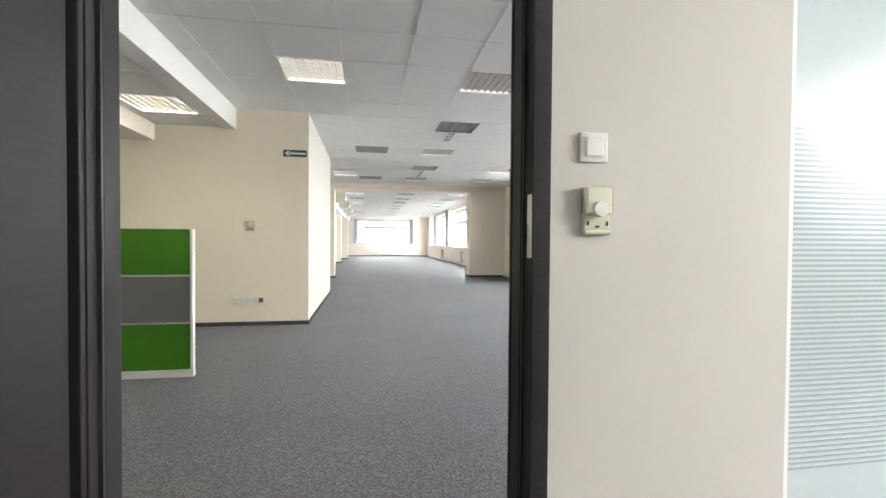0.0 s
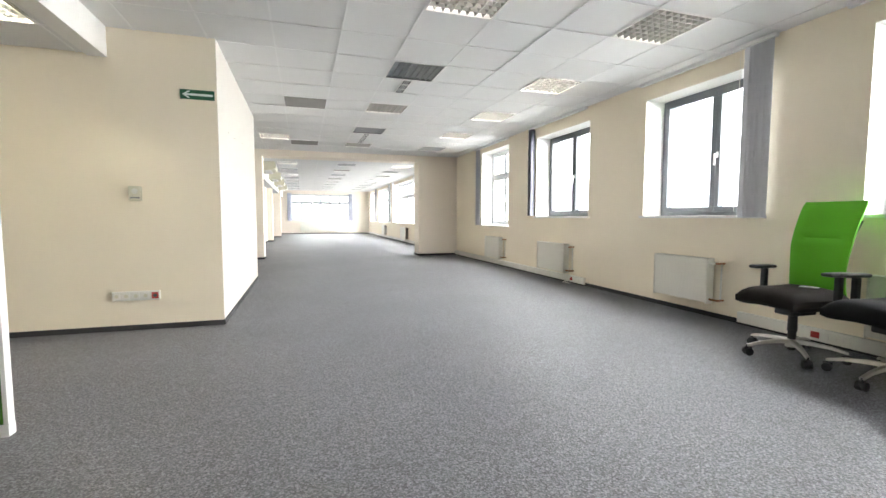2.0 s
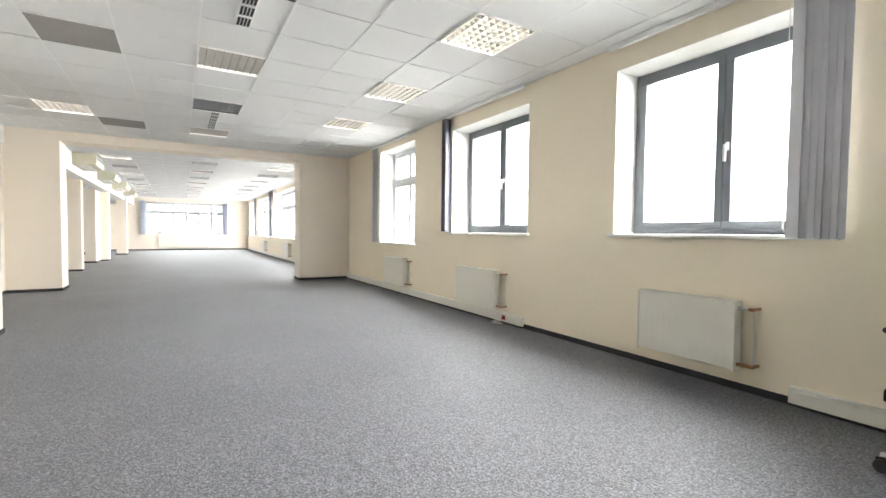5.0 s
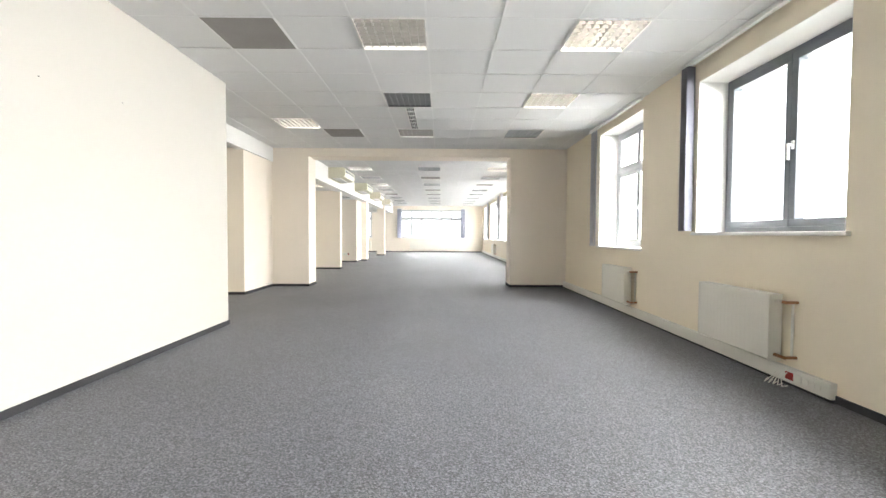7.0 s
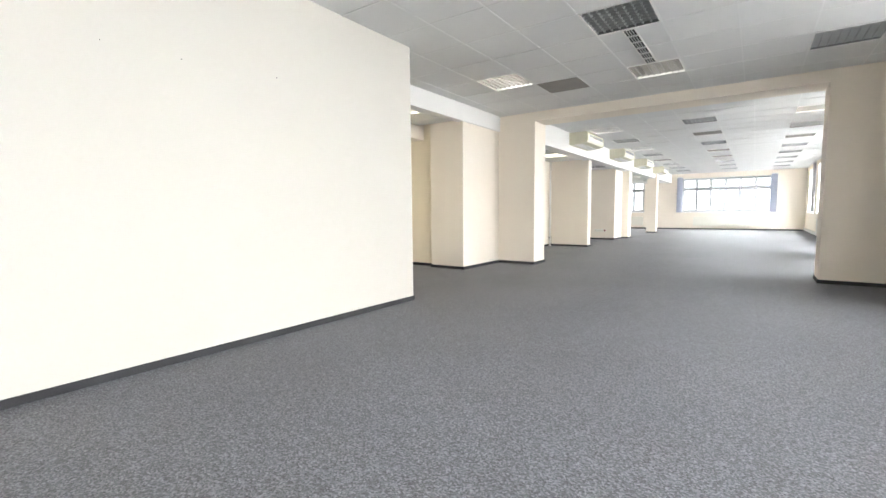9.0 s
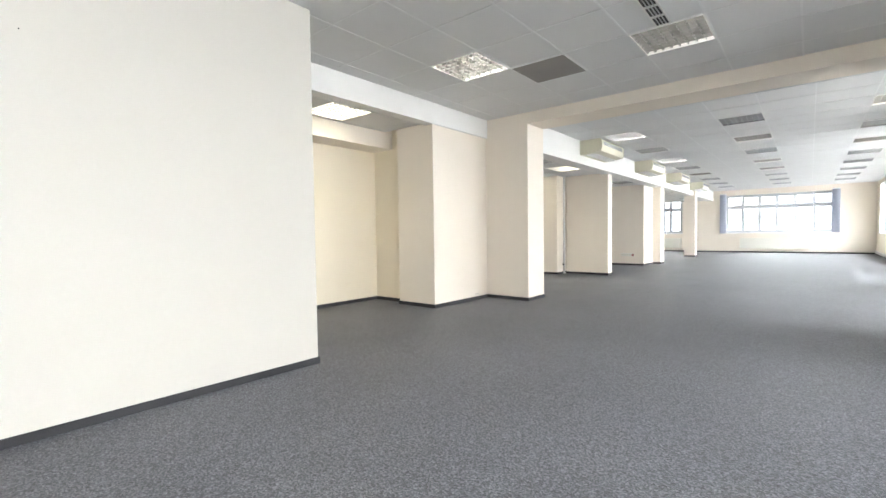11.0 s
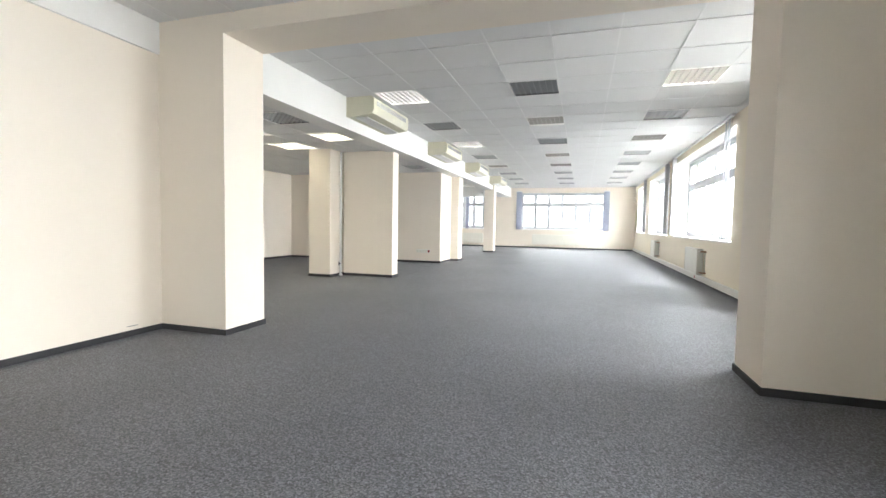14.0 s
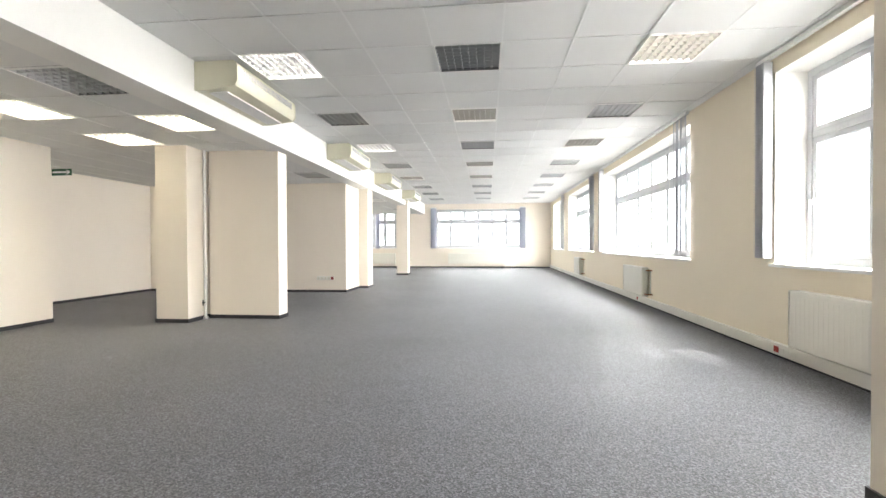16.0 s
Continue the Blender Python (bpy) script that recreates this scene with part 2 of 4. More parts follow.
# y0, y1, z0, z1, grey two-sash or white many-light
# The first one is unseen, added to bring daylight into the entrance room
WINDOWS = [(-1.6, 0.5, 1.08, 2.64, "grey"), (2.34, 3.965, 1.15, 2.69, "grey"), (4.80, 6.46, 1.145, 2.68, "grey"), (7.68, 9.38, 1.14, 2.68, "grey"),
           (10.63, 12.18, 0.935, 2.76, "white"), (15.1, 17.28, 0.88, 2.74, "white"), (19.1, 23.7, 0.86, 2.74, "white"),
           (24.7, 28.4, 0.86, 2.74, "white"), (29.3, 31.9, 0.86, 2.74, "white")]
FARWIN = [(-4.1, -2.42, 0.90, 2.66), (-0.62, 3.32, 0.90, 2.66)]

# floor
structure("floor", boxes((-7.2, XR + 0.5, -2.2, YF + 0.4, -0.25, 0.0)), CARPET, "dark grey speckled loop-pile office carpet", "floor")

# outer wall with windows
bm = bmesh.new()
edges = [-2.2] + [v for w in WINDOWS for v in (w[0], w[1])] + [YF]
for i in range(0, len(edges), 2):
    box(bm, XR, XR + 0.48, edges[i], edges[i + 1], 0, 3.3)
for y0, y1, z0, z1, kind in WINDOWS:
    box(bm, XR, XR + 0.48, y0, y1, 0, z0)
    box(bm, XR, XR + 0.48, y0, y1, z1, 3.3)
structure("wall_right", bm, PEACH, "long peach-painted outer wall with deep window openings", "wall")

# far wall with windows
bm = bmesh.new()
xs = [-7.2] + [v for w in FARWIN for v in w[:2]] + [XR + 0.48]
for i in range(0, len(xs), 2):
    box(bm, xs[i], xs[i + 1], YF, YF + 0.45, 0, 3.3)
for x0, x1, z0, z1 in FARWIN:
    box(bm, x0, x1, YF, YF + 0.45, 0, z0)
    box(bm, x0, x1, YF, YF + 0.45, z1, 3.3)
structure("wall_far", bm, CREAM, "cream-painted end wall with wide windows", "wall")

# wall with the entrance door and the glazed strip
DX0, DX1, DZ = -0.529, 0.607, 2.12
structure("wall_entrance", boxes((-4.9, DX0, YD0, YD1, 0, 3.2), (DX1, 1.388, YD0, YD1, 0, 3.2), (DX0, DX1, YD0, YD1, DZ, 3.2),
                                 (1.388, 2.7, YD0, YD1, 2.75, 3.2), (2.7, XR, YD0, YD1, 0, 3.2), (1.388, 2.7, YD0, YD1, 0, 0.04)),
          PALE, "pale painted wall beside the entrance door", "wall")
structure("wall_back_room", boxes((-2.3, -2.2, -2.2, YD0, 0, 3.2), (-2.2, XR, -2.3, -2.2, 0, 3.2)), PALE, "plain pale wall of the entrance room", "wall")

# partition block beside the first hall
structure("wall_block_front", boxes((-3.11, XL - 0.004, YW, YW + 0.14, 0, 3.2)), PEACH, "peach-painted wall facing the reception", "wall")
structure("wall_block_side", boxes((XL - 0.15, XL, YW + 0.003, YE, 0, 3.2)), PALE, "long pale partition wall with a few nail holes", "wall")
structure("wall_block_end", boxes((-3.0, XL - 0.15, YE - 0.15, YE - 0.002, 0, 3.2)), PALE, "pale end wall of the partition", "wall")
structure("wall_alcove_back", boxes((-3.15, -3.0, YE - 0.15, 14.2, 0, 3.2)), PEACH, "peach-painted back wall of the alcove", "wall")
structure("wall_alcove_side", boxes((-3.0, -2.32, 12.98, YO, 0, 3.2)), PEACH, "short peach return wall of the alcove", "wall")
structure("pillar_alcove", boxes((-2.32, -1.612, 12.83, YO, 0, 3.2)), CREAM, "square painted pillar beside the alcove", "pillar")
structure("wall_opening", boxes((-4.5, -0.845, YO, YO1, 0, 3.2), (3.40, XR, YO, YO1, 0, 3.2), (-0.845, 3.40, YO, YO1, 2.735, 3.2)),
          CREAM, "cream wall with a wide opening between two halls", "wall")

# reception background
structure("wall_reception_back", boxes((-4.7, -3.11, 7.15, 7.3, 0, 3.2), (-3.25, -3.11, YW + 0.14, 7.15, 0, 3.2)), PEACH, "peach wall behind the reception desk", "wall")
structure("wall_reception_left", boxes((-4.85, -4.7, 1.36, 5.25, 0, 3.2), (-4.85, -4.7, 6.22, 7.3, 0, 3.2), (-4.85, -4.7, 5.25, 6.22, 2.06, 3.2)),
          PEACH, "peach side wall with a doorway", "wall")
structure("wall_side_room", boxes((-7.2, -7.05, 4.0, 8.0, 0, 3.2), (-7.05, -4.85, 3.9, 4.0, 0, 3.2), (-7.05, -4.85, 8.0, 8.1, 0, 3.2)), CREAM, "pale wall of a side room", "wall")

# second hall, left side
structure("wall_left_near", boxes((-4.5, -4.35, YO1, 18.34, 0, 3.2), (-6.3, -4.5, 18.19, 18.34, 0, 3.2)), CREAM, "cream wall ending at a recess", "wall")
structure("wall_left_recess", boxes((-6.3, -6.15, 18.34, 22.55, 0, 3.2)), CREAM, "cream back wall of the recess", "wall")
structure("wall_left_cross", boxes((-6.15, -1.40, 22.40, 22.55, 0, 3.2), (-1.55, -1.40, 22.55, 23.4, 0, 3.2)), CREAM, "cream wall returning towards a pillar", "wall")
structure("wall_left_far", boxes((-4.6, -4.45, 22.55, YF, 0, 3.2)), CREAM, "cream wall along the far bay", "wall")
for nm, b in (("pillar_double_left", (-2.84, -2.37, 18.43, 18.95)), ("pillar_double_right", (-2.32, -1.25, 18.85, 19.12)),
              ("pillar_cross", (-1.60, -1.17, 23.4, 23.85)), ("pillar_free", (-1.41, -1.02, 28.06, 28.46))):
    structure(nm, boxes((*b, 0, 3.2)), CREAM, "cream-painted square pillar with a dark skirting", "pillar")

# beams
structure("beam_hall", boxes((-1.74, -1.582, YD1, YW - 0.002, LOW - 0.02, 3.2), (-1.74, -1.582, YE, YO - 0.002, LOW - 0.03, 3.2)), WHITE, "white painted ceiling beam", "beam")
structure("beam_low", boxes((-3.11, -2.58, YD1, YW - 0.002, 2.44, 3.2), (-2.998, -2.58, YE, 12.978, 2.40, 3.2)), CREAM, "boxed cream ceiling beam", "beam")
structure("beam_second_hall", boxes((-1.40, -1.09, YO1 + 0.002, YF - 0.002, LOW2 - 0.02, 3.2)), WHITE, "long white ceiling beam carrying fan coil units", "beam")


# ---- ceilings ----
def tiled_ceiling(name, x0, x1, y0, y1, z, gx, gy, px, py, skip, label):
    """Tiles on a white grid; grid lines at gx + i px and gy + j py; the cells in skip stay open."""
    verts, faces, mats = [], [], []

    def quad_box(a0, a1, b0, b1, c0, c1, mi):
        k = len(verts)
        verts.extend([(a0, b0, c0), (a1, b0, c0), (a1, b1, c0), (a0, b1, c0), (a0, b0, c1), (a1, b0, c1), (a1, b1, c1), (a0, b1, c1)])
        for f in ((0, 3, 2, 1), (4, 5, 6, 7), (0, 1, 5, 4), (1, 2, 6, 5), (2, 3, 7, 6), (3, 0, 4, 7)):
            faces.append([k + q for q in f])
            mats.append(mi)
    i0, i1 = math.floor((x0 - gx) / px), math.ceil((x1 - gx) / px)
    j0, j1 = math.floor((y0 - gy) / py), math.ceil((y1 - gy) / py)
    rnd = random.Random(7)
    for i in range(i0, i1):
        for j in range(j0, j1):
            a0, a1 = max(x0, gx + i * px), min(x1, gx + (i + 1) * px)
            b0, b1 = max(y0, gy + j * py), min(y1, gy + (j + 1) * py)
            if a1 - a0 < 0.01 or b1 - b0 < 0.01 or (i, j) in skip:
                continue
            d = rnd.uniform(0.002, 0.007)
            quad_box(a0 + 0.004, a1 - 0.004, b0 + 0.004, b1 - 0.004, z + d, z + 0.03, 0)
    for i in range(i0, i1 + 1):
        x = gx + i * px
        if x0 <= x <= x1:
            quad_box(x - 0.0085, x + 0.0085, y0, y1, z - 0.0015, z + 0.0012, 1)
    for j in range(j0, j1 + 1):
        y = gy + j * py
        if y0 <= y <= y1:
            for i in range(i0, i1):
                a0, a1 = max(x0, gx + i * px + 0.0085), min(x1, gx + (i + 1) * px - 0.0085)
                if a1 - a0 > 0.01:
                    quad_box(a0, a1, y - 0.0085, y + 0.0085, z - 0.0015, z + 0.0012, 1)
    me = bpy.data.meshes.new(name)
    me.from_pydata(verts, [], faces)
    me.materials.append(TILE)
    me.materials.append(TBAR)
    for p, mi in zip(me.polygons, mats):
        p.material_index = mi
    return tagged(new(name, me), label, "ceiling", kind="structure")


GX1, GY1, PX, PY = 1.175, 8.537, 0.632, 0.6453
GX2, GY2 = 1.290, 16.686
ROOM1 = {(0, -6): "glim", (-3, -6): "soft", (3, -6): "glim", (0, -3): "off", (3, -3): "soft", (0, 0): "glim", (3, 0): "soft",
         (0, 3): "off", (3, 3): "soft", (0, 6): "glim", (3, 6): "off", (-3, 5): "soft"}
PANELS = [(-2, 0), (-2, 6)]
ROOM2 = {(c, r): "off" for c in (-3, 0, 3) for r in (0, 3, 6, 9, 12, 15, 18, 21)}
ROOM2[(-3, 0)] = ROOM2[(-3, 6)] = "cool"
ROOM2[(3, 0)] = "soft"
ROOM2[(0, 3)] = ROOM2[(3, 6)] = ROOM2[(0, 9)] = ROOM2[(0, 12)] = ROOM2[(-3, 12)] = "glim"
tiled_ceiling("ceiling_hall", -1.585, XR, YD1, YO, C, GX1, GY1, PX, PY, set(ROOM1) | set(PANELS), "white mineral fibre tile ceiling on a metal grid")
tiled_ceiling("ceiling_second_hall", -1.09, XR, YO1, YF, C, GX2, GY2, PX, PY, set(ROOM2), "white mineral fibre tile ceiling on a metal grid")
LOWA = {(0, -1): "lit", (0, -4): "lit"}
tiled_ceiling("ceiling_reception", -2.58, -1.74, YD1, YW, LOW, -2.45, 5.93, 0.632, 0.6453, set(LOWA), "lowered white tile ceiling")
LOWB = {(0, 0): "open"}
tiled_ceiling("ceiling_alcove", -2.58, -1.74, YE, 12.83, LOW, -2.48, 11.30, 0.632, 0.6453, set(LOWB), "lowered white tile ceiling")
tiled_ceiling("ceiling_reception_low", -4.7, -3.11, YD1, 7.15, 2.56, -3.11, 7.15, 0.632, 0.6453, set(), "lowered white tile ceiling")
LOWC = {(0, -2): "off", (-2, -1): "open", (0, 0): "open", (-2, 1): "open", (0, 6): "off", (0, 14): "lit", (-3, 14): "off", (0, 20): "off"}
tiled_ceiling("ceiling_left_bay", -6.15, -1.40, YO1, YF, LOW2, -1.97, 17.05, 0.632, 0.6453, set(LOWC), "lowered white tile ceiling")
structure("ceiling_slab", boxes((-7.2, XR + 0.5, -2.3, YF + 0.45, 3.3, 3.5)), WHITE, "concrete slab over the ceilings", "ceiling")
structure("ceiling_entrance", boxes((-2.2, XR, -2.2, YD0, 2.95, 3.0)), TILE, "white ceiling of the entrance room", "ceiling")
structure("ceiling_side_room", boxes((-7.05, -4.85, 4.0, 8.0, 2.6, 2.64)), TILE, "white ceiling of a side room", "ceiling")


# ---- skirtings ----
def skirt(name, *segs, h=0.052):
    structure(name, boxes(*[(a0, a1, b0, b1, 0.0, h) for a0, a1, b0, b1 in segs]), SKIRT, "dark carpet skirting strip along the wall", "skirting")


S = 0.012
skirt("baseboard_right", (XR - S, XR, 1.4, 1.6), (XR - S, XR, 5.0, 7.70))
skirt("baseboard_block", (-3.11, XL, YW - S, YW), (XL, XL + S, YW - S, YE + S), (-3.0, XL, YE, YE + S))
skirt("baseboard_alcove", (-3.0, -3.0 + S, YE + S, 12.98), (-2.988, -2.32, 12.98 - S, 12.98), (-2.332, -2.32, 12.83 - S, 12.968),
      (-2.32, -1.612, 12.83 - S, 12.83), (-1.612, -1.60, 12.83 - S, YO))
skirt("baseboard_opening", (-1.6, -0.845, YO - S, YO), (-0.845, -0.833, YO - S, YO1 + S), (3.40, XR, YO - S, YO), (3.388, 3.40, YO - S, YO1 + S),
      (3.40, XR, YO1, YO1 + S), (-4.35, -0.845, YO1, YO1 + S))
skirt("baseboard_left_bay", (-4.35, -4.338, YO1, 18.34), (-6.15, -4.35, 18.34, 18.352), (-6.15, -6.138, 18.352, 22.40), (-6.138, -1.388, 22.388, 22.40),
      (-1.40, -1.388, 22.40, 23.388), (-4.45, -4.438, 22.55, YF))
skirt("baseboard_pillars", (-2.84, -2.37, 18.418, 18.43), (-2.37, -2.358, 18.418, 18.95), (-2.852, -2.84, 18.418, 18.95), (-2.32, -1.25, 18.838, 18.85),
      (-1.25, -1.238, 18.838, 19.132), (-1.40, -1.17, 23.388, 23.40), (-1.17, -1.158, 23.388, 23.862), (-1.422, -1.008, 28.048, 28.06),
      (-1.02, -1.008, 28.06, 28.46), (-1.422, -1.41, 28.06, 28.46))
skirt("baseboard_far", (-4.45, XR, YF - S, YF))
skirt("baseboard_reception", (-4.7, -3.25, 7.138, 7.15), (-4.7, -4.688, 1.45, 5.2), (-4.7, -1.0, YD1, YD1 + S))


# ---- recessed lamps ----
def louvre_lamp(state, label):
    """600 mm recessed lamp; the origin is in the ceiling's plane, at the middle of the tile."""
    root = thing("ceiling_lamp", label, "ceiling lamp", group="recessed louvre lamps")
    w, d = PX / 2 - 0.004, PY / 2 - 0.004
    part("housing", boxes((-w, w, -d, d, 0.085, 0.09), (-w, -w + 0.004, -d, d, 0, 0.085), (w - 0.004, w, -d, d, 0, 0.085),
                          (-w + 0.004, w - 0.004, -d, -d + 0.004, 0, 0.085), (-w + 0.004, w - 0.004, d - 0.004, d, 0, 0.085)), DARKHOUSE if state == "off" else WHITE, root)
    f = 0.012
    part("frame", boxes((-w, w, -d, -d + f, -0.006, 0), (-w, w, d - f, d, -0.006, 0), (-w, -w + f, -d + f, d - f, -0.006, 0),
                        (w - f, w, -d + f, d - f, -0.006, 0)), WHITE, root)
    tube = {"off": TUBE_OFF, "cool": TUBE_COOL, "soft": TUBE_SOFT, "glim": TUBE_GLIM, "lit": TUBE_ON, "open": TUBE_OPEN}[state]
    # Blades too are coloured by how bright each lamp should look
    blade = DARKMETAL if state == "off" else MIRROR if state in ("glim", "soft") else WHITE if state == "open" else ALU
    tm = mesh_from("tube", rods(((0, -d + 0.03, 0.062), (0, d - 0.03, 0.062), 0.013)), tube, True)
    n = 4
    iw = 2 * (w - f)
    for k in range(n):
        shared("tube", tm, root, pose(-iw / 2 + iw * (k + 0.5) / n, 0, 0))
    # curved long blades between the tubes
    bm = bmesh.new()
    for s in (-1, 1):
        a = [bm.verts.new((s * x, y, z)) for y in (-d + f, d - f) for x, z in ((0.004, 0.0), (0.009, 0.022), (0.015, 0.042))]
        bm.faces.new((a[0], a[1], a[4], a[3]))
        bm.faces.new((a[1], a[2], a[5], a[4]))
    lm = mesh_from("long_blade", bm, blade, True)
    for k in range(2 * n + 1):
        shared("long_blade", lm, root, pose(-iw / 2 + iw * k / (2 * n), 0, 0.001))
    # cross blades
    bm = bmesh.new()
    h = iw / 2
    v = [bm.verts.new(p) for p in ((-h, -0.004, 0), (h, -0.004, 0), (h, -0.010, 0.036), (-h, -0.010, 0.036), (-h, 0.004, 0), (h, 0.004, 0),
                                   (h, 0.010, 0.036), (-h, 0.010, 0.036))]
    for q in ((0, 1, 2, 3), (4, 7, 6, 5), (0, 4, 5, 1)):
        bm.faces.new([v[i] for i in q])
    cm = mesh_from("cross_blade", bm, blade)
    for k in range(1, 8):
        shared("cross_blade", cm, root, pose(0, -(d - f) + 2 * (d - f) * k / 8, 0.0005))
    return root


PROTO = {}
LABELS = {"open": "glaring white lit recessed lamp in the lowered ceiling", "off": "unlit recessed louvre lamp with metal blades, darkened in colour for shade", "lit": "brightly lit warm recessed louvre lamp with white blades",
          "cool": "brightly lit white recessed louvre lamp with white blades", "soft": "recessed louvre lamp with metal blades, set glowing as fill light", "glim": "recessed louvre lamp with a faint glow imitating reflections in its metal blades"}


def place_lamps(cells, gx, gy, z):
    for (i, j), state in cells.items():
        m = pose(gx + (i + 0.5) * PX, gy + (j + 0.5) * PY, z)
        key = state
        if key not in PROTO:
            PROTO[key] = louvre_lamp(key, LABELS[key])
            PROTO[key].matrix_basis = m
        else:
            copy_thing(PROTO[key], m)


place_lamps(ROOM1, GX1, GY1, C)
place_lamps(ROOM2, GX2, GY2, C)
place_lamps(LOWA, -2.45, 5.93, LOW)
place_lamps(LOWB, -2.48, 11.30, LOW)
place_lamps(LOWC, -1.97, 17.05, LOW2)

# perforated grey ceiling panels
for i, j in PANELS:
    p = thing("air_panel", "flat grey perforated air panel in the ceiling", "air vent", pose(GX1 + (i + 0.5) * PX, GY1 + (j + 0.5) * PY, C), "ceiling air panels")
    a, b = PX / 2 - 0.012, PY / 2 - 0.012
    part("plate", boxes((-a, a, -b, b, -0.004, 0.004), bevel=0.001), GREYTILE, p)
    part("frame", boxes((-a - 0.01, a + 0.01, -b - 0.01, -b, -0.006, 0.01), (-a - 0.01, a + 0.01, b, b + 0.01, -0.006, 0.01),
                        (-a - 0.01, -a, -b, b, -0.006, 0.01), (a, a + 0.01, -b, b, -0.006, 0.01)), TBAR, p)


# slot diffusers between lamps
def slot_diffuser(x, y, length):
    p = thing("slot_diffuser", "narrow white linear air diffuser with dark slots", "air vent", pose(x, y, C), "slot diffusers")
    a, b = 0.065, length / 2
    part("frame", boxes((-a, -a + 0.014, -b, b, -0.008, -0.002), (a - 0.014, a, -b, b, -0.008, -0.002), (-a, a, -b, -b + 0.014, -0.0085, -0.002),
                        (-a, a, b - 0.014, b, -0.0085, -0.002)), WHITE, p)
    part("backing", boxes((-a + 0.01, a - 0.01, -b + 0.01, b - 0.01, -0.003, -0.002)), VENTBLACK, p)
    sm = mesh_from("slat", boxes((-0.004, 0.004, -b + 0.014, b - 0.014, -0.008, -0.003)), ALU)
    for dx in (-0.026, 0.0, 0.026):
        shared("slat", sm, p, pose(dx, 0, 0))
    k = max(1, round(length / 0.22))
    bmh = mesh_from("bridge", boxes((-a + 0.014, a - 0.014, -0.018, 0.018, -0.0075, -0.003)), WHITE)
    for q in range(1, k):
        shared("bridge", bmh, p, pose(0, -b + length * q / k, 0))


slot_diffuser(GX1 + PX / 2, GY1 + PY * -1.5, 0.62)
slot_diffuser(GX1 + PX / 2, GY1 + PY * 5, 1.27)
slot_diffuser(GX1 + PX / 2, 3.7, 0.62)


# ---- windows ----
def pane_and_frame(root, y0, y1, z0, z1, f, mat, depth=0.06, handle_side=0):
    """One sash in the plane x = 0: frame, pane."""
    s = part("sash", boxes((-depth / 2, depth / 2, y0, y1, z0, z0 + f), (-depth / 2, depth / 2, y0, y1, z1 - f, z1),
                           (-depth / 2, depth / 2, y0, y0 + f, z0 + f, z1 - f), (-depth / 2, depth / 2, y1 - f, y1, z0 + f, z1 - f), bevel=0.004), mat, root)
    g = part("pane", boxes((-0.004, 0.004, y0 + f - 0.003, y1 - f + 0.003, z0 + f - 0.003, z1 - f + 0.003)), GLASS, s)
    g.visible_shadow = False
    if handle_side:
        yh = y1 - f / 2 if handle_side > 0 else y0 + f / 2
        zh = z0 + (z1 - z0) * 0.47
        part("handle", boxes((-depth / 2 - 0.012, -depth / 2, yh - 0.014, yh + 0.014, zh - 0.035, zh + 0.035),
                             (-depth / 2 - 0.045, -depth / 2 - 0.010, yh - 0.009, yh + 0.009, zh - 0.009, zh + 0.009),
                             (-depth / 2 - 0.055, -depth / 2 - 0.040, yh - 0.011, yh + 0.011, zh - 0.125, zh + 0.012), bevel=0.003), WHITEFRAME, s, "white lever handle")


def surround(root, y0, y1, z0, z1, f, mat, depth):
    part("window_frame", boxes((-depth / 2, depth / 2, y0, y1, z0, z0 + f), (-depth / 2, depth / 2, y0, y1, z1 - f, z1),
                               (-depth / 2, depth / 2, y0, y0 + f, z0 + f, z1 - f), (-depth / 2, depth / 2, y1 - f, y1, z0 + f, z1 - f), bevel=0.003), mat, root)


def lining(root, y0, y1, z0, z1, x_in, x_out):
    part("reveal", boxes((x_in, x_out, y0, y0 + 0.004, z0 + 0.004, z1), (x_in, x_out, y1 - 0.004, y1, z0 + 0.004, z1), (x_in, x_out, y0 + 0.004, y1 - 0.004, z1 - 0.004, z1)), WHITE, root,
         "white painted reveal")


